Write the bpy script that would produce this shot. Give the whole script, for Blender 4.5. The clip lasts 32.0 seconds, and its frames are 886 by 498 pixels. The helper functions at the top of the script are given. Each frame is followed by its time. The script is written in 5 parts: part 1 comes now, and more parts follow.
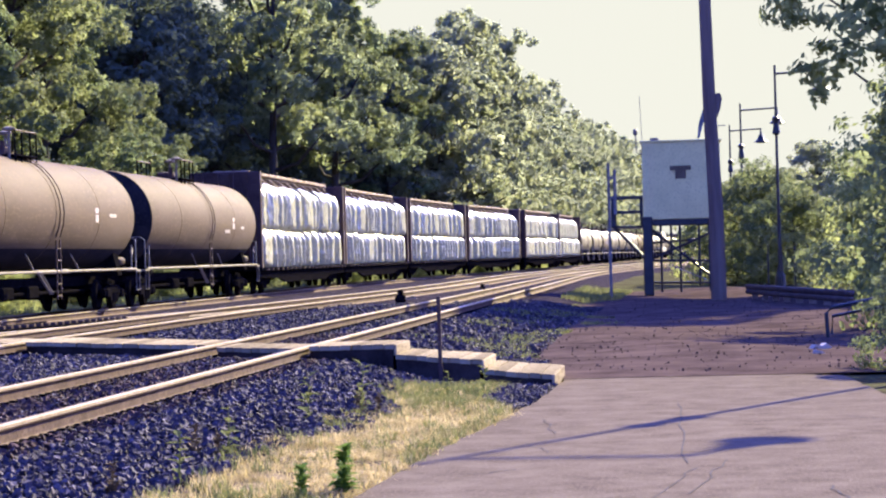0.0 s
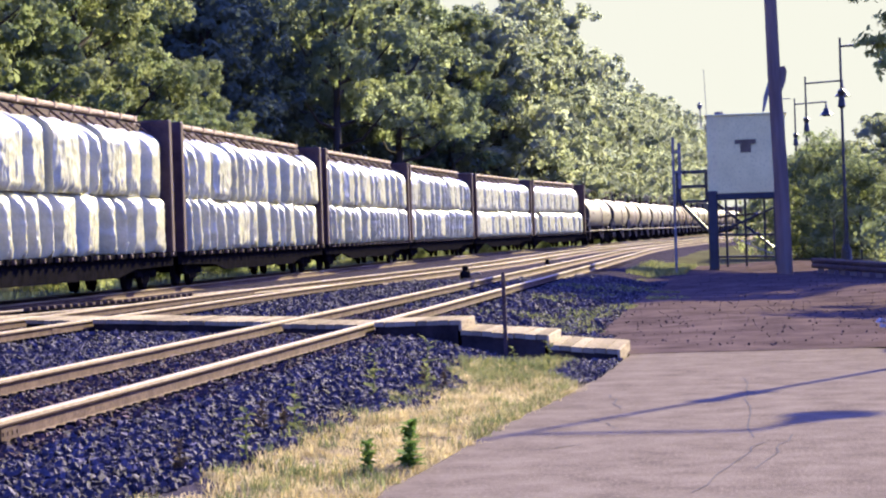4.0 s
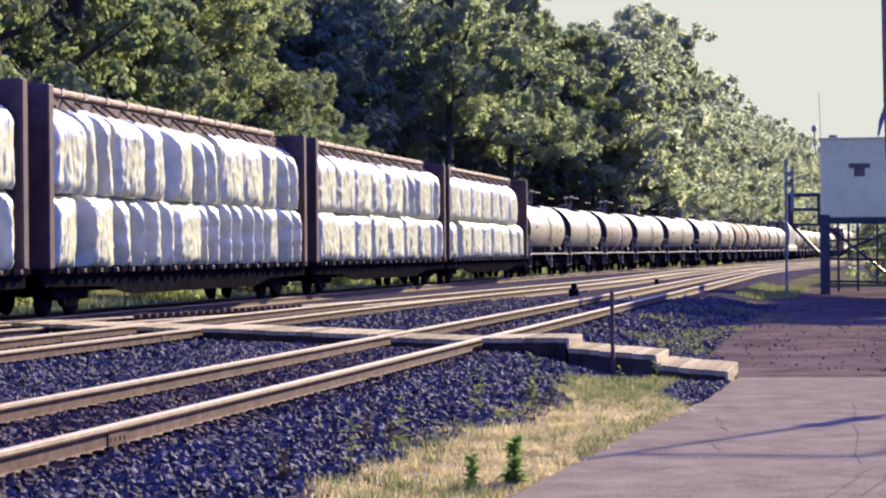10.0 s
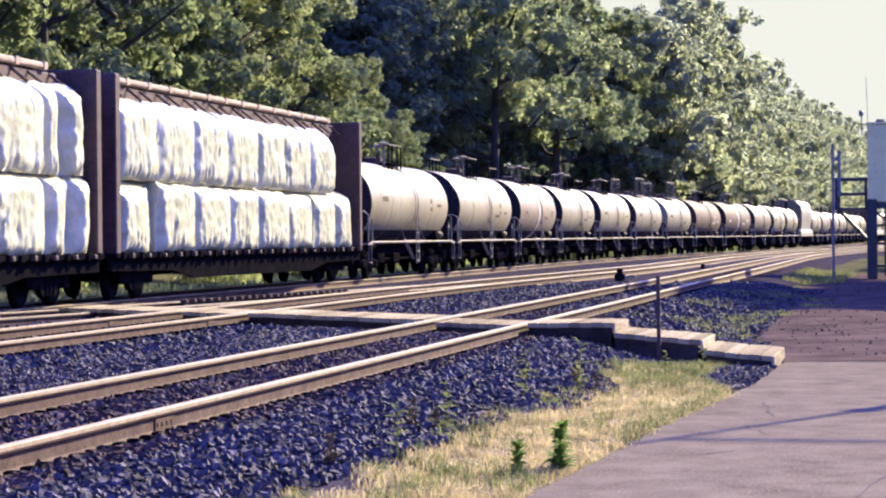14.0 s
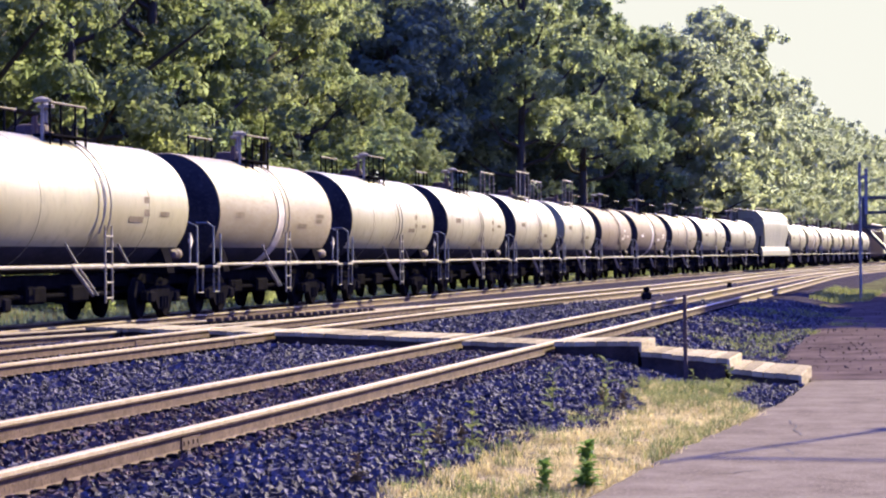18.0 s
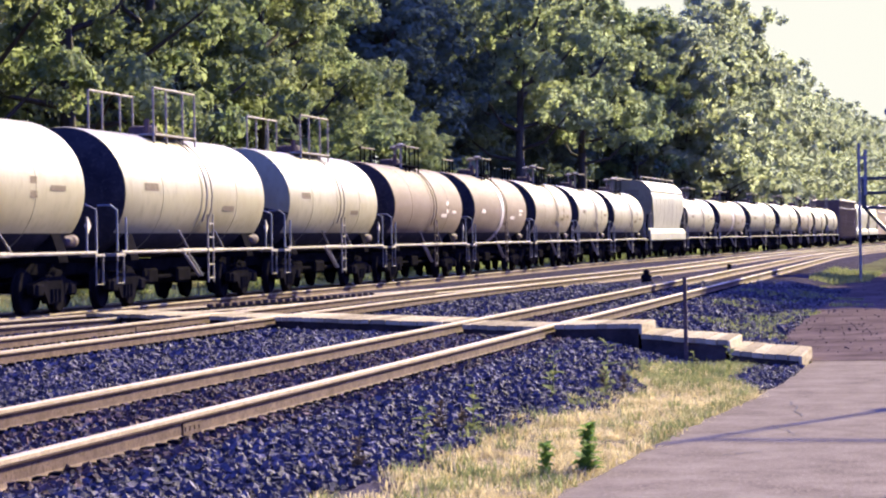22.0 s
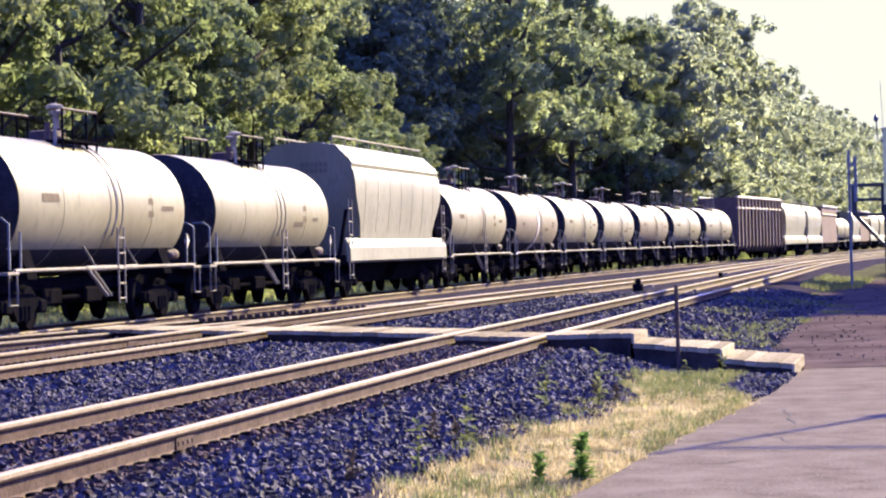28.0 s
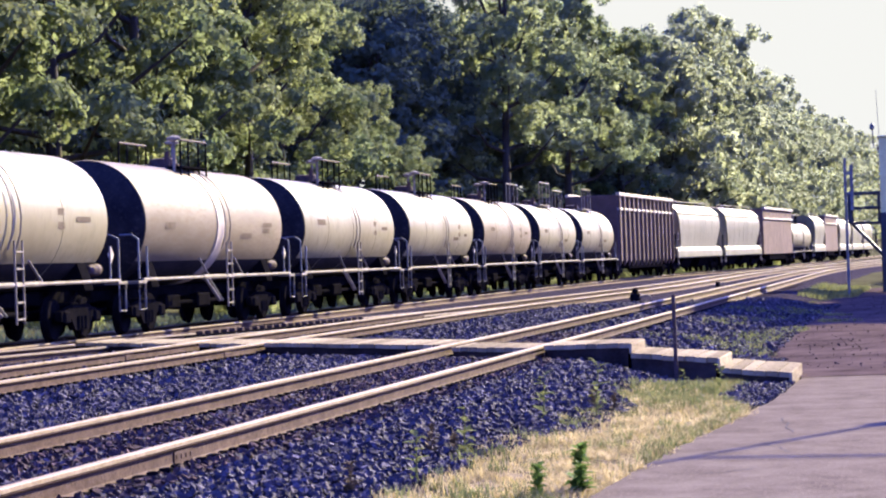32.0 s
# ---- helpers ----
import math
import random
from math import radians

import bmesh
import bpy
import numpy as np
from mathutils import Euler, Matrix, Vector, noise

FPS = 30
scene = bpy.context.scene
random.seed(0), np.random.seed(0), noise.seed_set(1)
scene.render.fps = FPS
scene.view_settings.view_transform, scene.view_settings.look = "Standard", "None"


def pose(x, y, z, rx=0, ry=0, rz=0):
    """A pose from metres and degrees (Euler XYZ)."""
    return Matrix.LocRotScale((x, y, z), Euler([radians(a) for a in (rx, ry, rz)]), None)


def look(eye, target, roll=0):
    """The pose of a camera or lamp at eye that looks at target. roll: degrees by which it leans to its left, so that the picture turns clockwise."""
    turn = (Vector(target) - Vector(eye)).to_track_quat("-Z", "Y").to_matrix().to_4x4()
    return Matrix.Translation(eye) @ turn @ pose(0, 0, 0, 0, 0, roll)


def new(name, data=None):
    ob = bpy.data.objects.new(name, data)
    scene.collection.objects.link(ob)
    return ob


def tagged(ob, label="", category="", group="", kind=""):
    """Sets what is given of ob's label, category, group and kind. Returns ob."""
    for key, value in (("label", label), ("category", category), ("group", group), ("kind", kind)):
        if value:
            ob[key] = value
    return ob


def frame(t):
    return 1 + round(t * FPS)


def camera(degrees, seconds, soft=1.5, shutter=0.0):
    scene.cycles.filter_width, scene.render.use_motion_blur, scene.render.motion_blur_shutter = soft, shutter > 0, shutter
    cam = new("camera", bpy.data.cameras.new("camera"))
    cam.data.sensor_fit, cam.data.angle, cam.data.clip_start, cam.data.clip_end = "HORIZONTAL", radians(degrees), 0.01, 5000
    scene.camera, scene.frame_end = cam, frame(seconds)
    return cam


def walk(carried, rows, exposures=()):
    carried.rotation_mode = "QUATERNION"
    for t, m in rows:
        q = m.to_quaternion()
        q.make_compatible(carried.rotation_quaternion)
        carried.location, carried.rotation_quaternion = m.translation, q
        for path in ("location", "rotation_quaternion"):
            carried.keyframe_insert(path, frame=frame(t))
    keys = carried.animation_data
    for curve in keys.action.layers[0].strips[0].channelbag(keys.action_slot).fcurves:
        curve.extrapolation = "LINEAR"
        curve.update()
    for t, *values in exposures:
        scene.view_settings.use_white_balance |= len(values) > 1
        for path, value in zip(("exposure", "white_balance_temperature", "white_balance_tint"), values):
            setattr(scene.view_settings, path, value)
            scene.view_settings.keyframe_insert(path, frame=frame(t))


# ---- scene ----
FOV = 21.15
EYE = (0.0, 0.0, 1.52)


def aim(yaw, pitch, roll):
    """Camera pose: yaw to the right of the track, pitch up, roll in degrees."""
    y, q = radians(yaw), radians(pitch)
    way = Vector((math.sin(y) * math.cos(q), math.cos(y) * math.cos(q), math.sin(q)))
    return look(EYE, Vector(EYE) + way, roll)


cam = camera(FOV, 32.0, soft=2.2)
walk(cam, [(t, aim(a, b, c)) for t, a, b, c in (
    (0.0, -5.737, 0.179, -1.569), (0.5, -5.845, 0.254, -1.816), (1.0, -5.774, 0.497, -2.062),
    (1.5, -5.902, 0.169, -2.292), (2.0, -5.879, 0.325, -2.363), (2.5, -6.04, 0.457, -2.371),
    (3.0, -6.63, -0.1, -2.341), (3.5, -7.2, -0.456, -2.131), (4.0, -7.311, -0.361, -1.902),
    (4.5, -7.884, -0.285, -2.141), (6.5, -9.368, -1.078, -1.171), (7.0, -8.564, 0.301, -1.184),
    (7.5, -8.781, 0.609, -1.272), (8.0, -9.44, 0.761, -0.838), (8.5, -9.567, 0.92, -0.605),
    (9.0, -10.203, 0.446, -0.586), (9.5, -9.921, 0.285, -0.53), (10.0, -9.943, 0.08, -0.522),
    (10.5, -10.138, -0.093, -0.453), (11.0, -10.358, 0.029, -0.333), (11.5, -10.501, -0.147, -0.325),
    (12.0, -10.35, 0.314, -0.366), (12.5, -10.336, 0.628, -0.282), (13.0, -10.727, 0.533, -0.536),
    (13.5, -10.961, 0.128, -0.59), (14.0, -11.052, -0.273, -0.561), (14.5, -11.424, -0.271, -0.421),
    (16.5, -11.083, -0.793, -0.551), (17.0, -11.251, -0.363, -0.806), (17.5, -11.418, 0.119, -0.746),
    (18.0, -11.682, 0.186, -0.615), (18.5, -11.734, 0.217, -0.599), (19.0, -11.599, 0.071, -0.539),
    (19.5, -11.572, -0.065, -0.544), (20.0, -11.761, -0.019, -0.656), (20.5, -11.828, -0.205, -0.703),
    (21.0, -12.009, -0.149, -1.049), (21.5, -12.099, -0.28, -1.018), (22.0, -11.68, -0.205, -1.05),
    (22.5, -11.48, -0.221, -1.329), (23.0, -11.195, -0.587, -1.095), (23.5, -11.305, -0.382, -1.016),
    (24.0, -11.334, -0.255, -1.029), (24.5, -11.469, -0.208, -1.178), (25.0, -11.318, -0.139, -1.205),
    (25.5, -11.453, -0.255, -1.408), (27.5, -11.124, -0.04, -1.654), (28.0, -11.461, 0.068, -1.698),
    (28.5, -11.704, 0.234, -1.719), (29.0, -11.633, 0.319, -1.579), (29.5, -11.734, 0.144, -1.488),
    (30.0, -11.655, -0.113, -1.609), (30.5, -11.437, 0.078, -1.597), (31.0, -11.483, 0.36, -1.759),
    (31.5, -11.655, 0.447, -1.89), (32.0, -11.378, 0.337, -2.097),
)], exposures=[(0.0, 2.15, 4645, 56), (4.5, 2.20, 4645, 54), (7.0, 2.15, 4695, 48), (8.5, 1.77, 4595, 58), (9.2, 1.77, 4595, 58), (10.5, 2.05, 4595, 56), (15.0, 2.15, 4595, 57), (20.0, 2.25, 4645, 57), (28.0, 2.30, 4645, 56), (32.0, 2.18, 4545, 60)])

# metres that the train has rolled at each time
ROLLED = [
    (0.0, -188.73), (0.5, -182.77), (1.0, -176.65), (1.5, -170.7), (2.0, -164.87), (2.5, -159.11),
    (3.0, -152.95), (3.5, -146.75), (4.0, -140.81), (4.5, -135.08), (6.5, -111.9), (7.0, -106.06),
    (7.5, -100.16), (8.0, -94.53), (8.5, -88.76), (9.0, -82.96), (9.5, -77.07), (10.0, -71.04),
    (10.5, -65.47), (11.0, -59.92), (11.5, -53.92), (12.0, -47.7), (12.5, -41.76), (13.0, -35.91),
    (13.5, -29.96), (14.0, -24.09), (14.5, -18.23), (16.5, 5.91), (17.0, 12.11), (17.5, 18.05),
    (18.0, 23.85), (18.5, 29.38), (19.0, 35.26), (19.5, 41.36), (20.0, 47.23), (20.5, 52.84),
    (21.0, 58.84), (21.5, 64.62), (22.0, 70.65), (22.5, 76.39), (23.0, 82.47), (23.5, 88.15),
    (24.0, 94.24), (24.5, 100.17), (25.0, 106.03), (25.5, 111.6), (27.5, 134.39), (28.0, 140.21),
    (28.5, 146.02), (29.0, 151.55), (29.5, 157.43), (30.0, 163.67), (30.5, 169.68), (31.0, 175.59),
    (31.5, 181.28), (32.0, 187.31),
]

# ---- light ----
SUN_AZ, SUN_EL = 25.0, 29.0      # degrees right of the track, degrees up
world = bpy.data.worlds.new("world")
scene.world = world
world.use_nodes = True
wn = world.node_tree
sky = wn.nodes.new("ShaderNodeTexSky")
sky.sky_type = "NISHITA"
sky.sun_disc = False
sky.sun_elevation, sky.sun_rotation = radians(SUN_EL), radians(SUN_AZ)
sky.air_density, sky.dust_density, sky.ozone_density = 1.0, 2.0, 4.0
wn.nodes["Background"].inputs["Strength"].default_value = 0.07
# clear deep blue overhead
deep_blue = wn.nodes.new("ShaderNodeMix")
deep_blue.data_type, deep_blue.blend_type = "RGBA", "MULTIPLY"
deep_blue.inputs[0].default_value = 1.0
deep_blue.inputs[7].default_value = (1.0, 0.98, 1.45, 1.0)
wn.links.new(sky.outputs[0], deep_blue.inputs[6])
wn.links.new(deep_blue.outputs[2], wn.nodes["Background"].inputs["Color"])
sun_data = bpy.data.lights.new("sun", "SUN")
sun_data.energy, sun_data.angle, sun_data.color = 5.0, radians(0.6), (1.0, 0.845, 0.18)
sun = new("sun", sun_data)
sa, se = radians(SUN_AZ), radians(SUN_EL)
sun.matrix_world = look((60 * math.sin(sa), 60 * math.cos(sa), 60), (60 * math.sin(sa) - math.sin(sa) * math.cos(se), 60 * math.cos(sa) - math.cos(sa) * math.cos(se), 60 - math.sin(se)))

# ---- small tools ----
RNG = random.Random(7)
RAIL_N, RAIL_S, RAIL_T = 0.40, 0.40, 0.22     # heights of the rail tops
LAT_N, LAT_S, LAT_T = -5.65, -10.75, -17.72   # track centres, right of the camera
# the tracks bend to the right, back a little, and run on straight
U1, U2, U3, BEND, BACK_BEND = 114.0, 185.0, 212.0, 0.00142, -0.0022
A2 = BEND * (U2 - U1)
A3 = A2 + BACK_BEND * (U3 - U2)


def arc(x, y, a, k, d):
    """Goes d metres along a circle of curvature k."""
    b = a + k * d
    return x + (math.cos(a) - math.cos(b)) / k, y + (math.sin(b) - math.sin(a)) / k, b


def path(u, lat):
    """Point and heading at u metres along the line and lat metres right of the camera's own line."""
    if u <= U1:
        return lat, u, 0.0
    x, y, a = arc(LAT_T, U1, 0.0, BEND, min(u, U2) - U1)
    if u > U2:
        x, y, a = arc(x, y, a, BACK_BEND, min(u, U3) - U2)
    if u > U3:
        x, y = x + math.sin(a) * (u - U3), y + math.cos(a) * (u - U3)
    off = lat - LAT_T
    return x + off * math.cos(a), y - off * math.sin(a), a


class MB:
    """Collects vertices and faces of one mesh."""

    def __init__(self):
        self.v, self.f = [], []

    def add(self, vs, fs):
        n = len(self.v)
        self.v += [tuple(p) for p in vs]
        self.f += [tuple(n + i for i in f) for f in fs]
        return self

    def box(self, x0, x1, y0, y1, z0, z1, bev=0.0, m=None):
        b = min(bev, (x1 - x0) / 3, (y1 - y0) / 3, (z1 - z0) / 3)
        if b <= 0:
            vs = [(x, y, z) for x in (x0, x1) for y in (y0, y1) for z in (z0, z1)]
            fs = [(0, 1, 3, 2), (4, 6, 7, 5), (0, 4, 5, 1), (2, 3, 7, 6), (0, 2, 6, 4), (1, 5, 7, 3)]
        else:
            vs = []
            for x, sx in ((x0, 1), (x1, -1)):
                for y, sy in ((y0, 1), (y1, -1)):
                    for z, sz in ((z0, 1), (z1, -1)):
                        vs += [(x, y + sy * b, z + sz * b), (x + sx * b, y, z + sz * b), (x + sx * b, y + sy * b, z)]
            c = lambda i, j, k, a: (i * 4 + j * 2 + k) * 3 + a
            fs = []
            for i in (0, 1):
                q = [c(i, 0, 0, 0), c(i, 0, 1, 0), c(i, 1, 1, 0), c(i, 1, 0, 0)]
                fs.append(q if i == 0 else q[::-1])
                q = [c(0, i, 0, 1), c(1, i, 0, 1), c(1, i, 1, 1), c(0, i, 1, 1)]
                fs.append(q if i == 0 else q[::-1])
                q = [c(0, 0, i, 2), c(0, 1, i, 2), c(1, 1, i, 2), c(1, 0, i, 2)]
                fs.append(q if i == 0 else q[::-1])
            for i in (0, 1):
                for j in (0, 1):
                    q = [c(i, j, 0, 0), c(i, j, 1, 0), c(i, j, 1, 1), c(i, j, 0, 1)]
                    fs.append(q if i == j else q[::-1])
                    q = [c(i, 0, j, 0), c(i, 0, j, 2), c(i, 1, j, 2), c(i, 1, j, 0)]
                    fs.append(q if i == j else q[::-1])
                    q = [c(0, i, j, 1), c(1, i, j, 1), c(1, i, j, 2), c(0, i, j, 2)]
                    fs.append(q if i == j else q[::-1])
                    for k in (0, 1):
                        q = [c(i, j, k, 0), c(i, j, k, 1), c(i, j, k, 2)]
                        fs.append(q if (i + j + k) % 2 else q[::-1])
        if m is not None:
            vs = [m @ Vector(p) for p in vs]
        return self.add(vs, fs)

    def tube(self, pts, r, n=8, r2=None, cap=True):
        """A round bar along points; r2 is the radius at the end."""
        pts = [Vector(p) for p in pts]
        r2 = r if r2 is None else r2
        vs, fs = [], []
        for i, p in enumerate(pts):
            d = (pts[min(i + 1, len(pts) - 1)] - pts[max(i - 1, 0)]).normalized()
            a = d.cross(Vector((0, 0, 1)) if abs(d.z) < 0.9 else Vector((1, 0, 0))).normalized()
            b = d.cross(a)
            rr = r + (r2 - r) * i / max(1, len(pts) - 1)
            vs += [p + a * rr * math.cos(2 * math.pi * k / n) + b * rr * math.sin(2 * math.pi * k / n) for k in range(n)]
        for i in range(len(pts) - 1):
            fs += [(i * n + k, i * n + (k + 1) % n, (i + 1) * n + (k + 1) % n, (i + 1) * n + k) for k in range(n)]
        if cap:
            fs += [tuple(range(n))[::-1], tuple((len(pts) - 1) * n + k for k in range(n))]
        return self.add(vs, fs)

    def turned(self, prof, axis="y", n=40, m=None):
        """Turns a profile of (along, radius) about the axis."""
        vs, fs = [], []
        for a, r in prof:
            for k in range(n):
                c, s = r * math.cos(2 * math.pi * k / n), r * math.sin(2 * math.pi * k / n)
                vs.append((c, a, s) if axis == "y" else (a, c, s) if axis == "x" else (c, s, a))
        for i in range(len(prof) - 1):
            fs += [(i * n + k, i * n + (k + 1) % n, (i + 1) * n + (k + 1) % n, (i + 1) * n + k) for k in range(n)]
        fs += [tuple(range(n)), tuple((len(prof) - 1) * n + k for k in range(n))[::-1]]
        if m is not None:
            vs = [m @ Vector(p) for p in vs]
        return self.add(vs, fs)

    def slab(self, poly, d0, d1, axis="x"):
        """A flat outline pushed through a depth: the outline is in (y, z) for x, (x, z) for y, (x, y) for z."""
        n = len(poly)
        at = {"x": lambda a, b, d: (d, a, b), "y": lambda a, b, d: (a, d, b), "z": lambda a, b, d: (a, b, d)}[axis]
        vs = [at(a, b, d0) for a, b in poly] + [at(a, b, d1) for a, b in poly]
        fs = [(k, (k + 1) % n, n + (k + 1) % n, n + k) for k in range(n)]
        fs += [tuple(range(n))[::-1], tuple(range(n, 2 * n))]
        return self.add(vs, fs)

    def mesh(self, name, material=None, smooth=0.0):
        me = bpy.data.meshes.new(name)
        me.from_pydata(self.v, [], self.f)
        bm = bmesh.new()
        bm.from_mesh(me)
        bmesh.ops.recalc_face_normals(bm, faces=bm.faces)
        if smooth:
            for f in bm.faces:
                f.smooth = True
            for e in bm.edges:
                if len(e.link_faces) == 2 and e.calc_face_angle(0) > radians(smooth):
                    e.smooth = False
        bm.to_mesh(me)
        bm.free()
        if material:
            me.materials.append(material)
        return me


def part(name, mb, material, parent, label="", smooth=0.0, m=None):
    """Links a mesh as one part under a thing or a part."""
    ob = new(name, mb if isinstance(mb, bpy.types.Mesh) else mb.mesh(name, material, smooth))
    ob.parent = parent
    if m is not None:
        ob.matrix_basis = m
    return tagged(ob, label) if label else ob


def thing(name, label, category, m=None, group="", kind=""):
    ob = new(name)
    ob.empty_display_size = 0.2
    if m is not None:
        ob.matrix_basis = m
    return tagged(ob, label, category, group, kind)


# ---- materials ----
def mat(name, a, b, rough=0.7, metal=0.0, scale=3.0, fine=40.0, bump=0.2, c=None, stretch=(1, 1, 1), trans=0.0, per="", rvar=0.15, spec=0.5, pvar=0.4):
    """A procedural surface: colours a and b mixed by broad noise, c by fine specks, relief by fine noise."""
    mt = bpy.data.materials.new(name)
    mt.use_nodes = True
    nt = mt.node_tree
    n, l = nt.nodes, nt.links
    bs = n["Principled BSDF"]
    tc = n.new("ShaderNodeTexCoord")
    mp = n.new("ShaderNodeMapping")
    mp.inputs["Scale"].default_value = stretch
    l.new(tc.outputs["Object"], mp.inputs["Vector"])
    n1 = n.new("ShaderNodeTexNoise")
    n1.inputs["Scale"].default_value, n1.inputs["Detail"].default_value, n1.inputs["Roughness"].default_value = scale, 6, 0.65
    n2 = n.new("ShaderNodeTexNoise")
    n2.inputs["Scale"].default_value, n2.inputs["Detail"].default_value = fine, 4
    l.new(mp.outputs[0], n1.inputs["Vector"])
    l.new(mp.outputs[0], n2.inputs["Vector"])
    r1 = n.new("ShaderNodeValToRGB")
    r1.color_ramp.elements[0].position, r1.color_ramp.elements[1].position = 0.36, 0.64
    r1.color_ramp.elements[0].color, r1.color_ramp.elements[1].color = (*a, 1), (*b, 1)
    l.new(n1.outputs[0], r1.inputs[0])
    out = r1.outputs[0]
    if c is not None:
        r2 = n.new("ShaderNodeValToRGB")
        r2.color_ramp.elements[0].position, r2.color_ramp.elements[1].position = 0.52, 0.7
        r2.color_ramp.elements[0].color, r2.color_ramp.elements[1].color = (0, 0, 0, 1), (1, 1, 1, 1)
        l.new(n2.outputs[0], r2.inputs[0])
        mx = n.new("ShaderNodeMix")
        mx.data_type = "RGBA"
        mx.inputs[7].default_value = (*c, 1)
        l.new(r2.outputs[0], mx.inputs[0])
        l.new(out, mx.inputs[6])
        out = mx.outputs[2]
    if per:
        src = n.new("ShaderNodeObjectInfo").outputs["Random"] if per == "object" else n.new("ShaderNodeNewGeometry").outputs["Random Per Island"]
        mr = n.new("ShaderNodeMapRange")
        mr.inputs[3].default_value, mr.inputs[4].default_value = 1 - pvar, 1 + pvar
        l.new(src, mr.inputs[0])
        hv = n.new("ShaderNodeHueSaturation")
        l.new(mr.outputs[0], hv.inputs["Value"])
        l.new(out, hv.inputs["Color"])
        out = hv.outputs[0]
    l.new(out, bs.inputs["Base Color"])
    rr = n.new("ShaderNodeMapRange")
    rr.inputs[3].default_value, rr.inputs[4].default_value = max(0.03, rough - rvar), min(1, rough + rvar)
    l.new(n2.outputs[0], rr.inputs[0])
    l.new(rr.outputs[0], bs.inputs["Roughness"])
    bs.inputs["Metallic"].default_value = metal
    bs.inputs["Specular IOR Level"].default_value = spec
    if bump:
        bp = n.new("ShaderNodeBump")
        bp.inputs["Strength"].default_value, bp.inputs["Distance"].default_value = bump, 0.02
        l.new(n2.outputs[0], bp.inputs["Height"])
        l.new(bp.outputs[0], bs.inputs["Normal"])
    if trans:
        tr = n.new("ShaderNodeBsdfTranslucent")
        ms = n.new("ShaderNodeMixShader")
        ms.inputs[0].default_value = trans
        l.new(out, tr.inputs["Color"])
        l.new(bs.outputs[0], ms.inputs[1])
        l.new(tr.outputs[0], ms.inputs[2])
        l.new(ms.outputs[0], n["Material Output"].inputs["Surface"])
    return mt


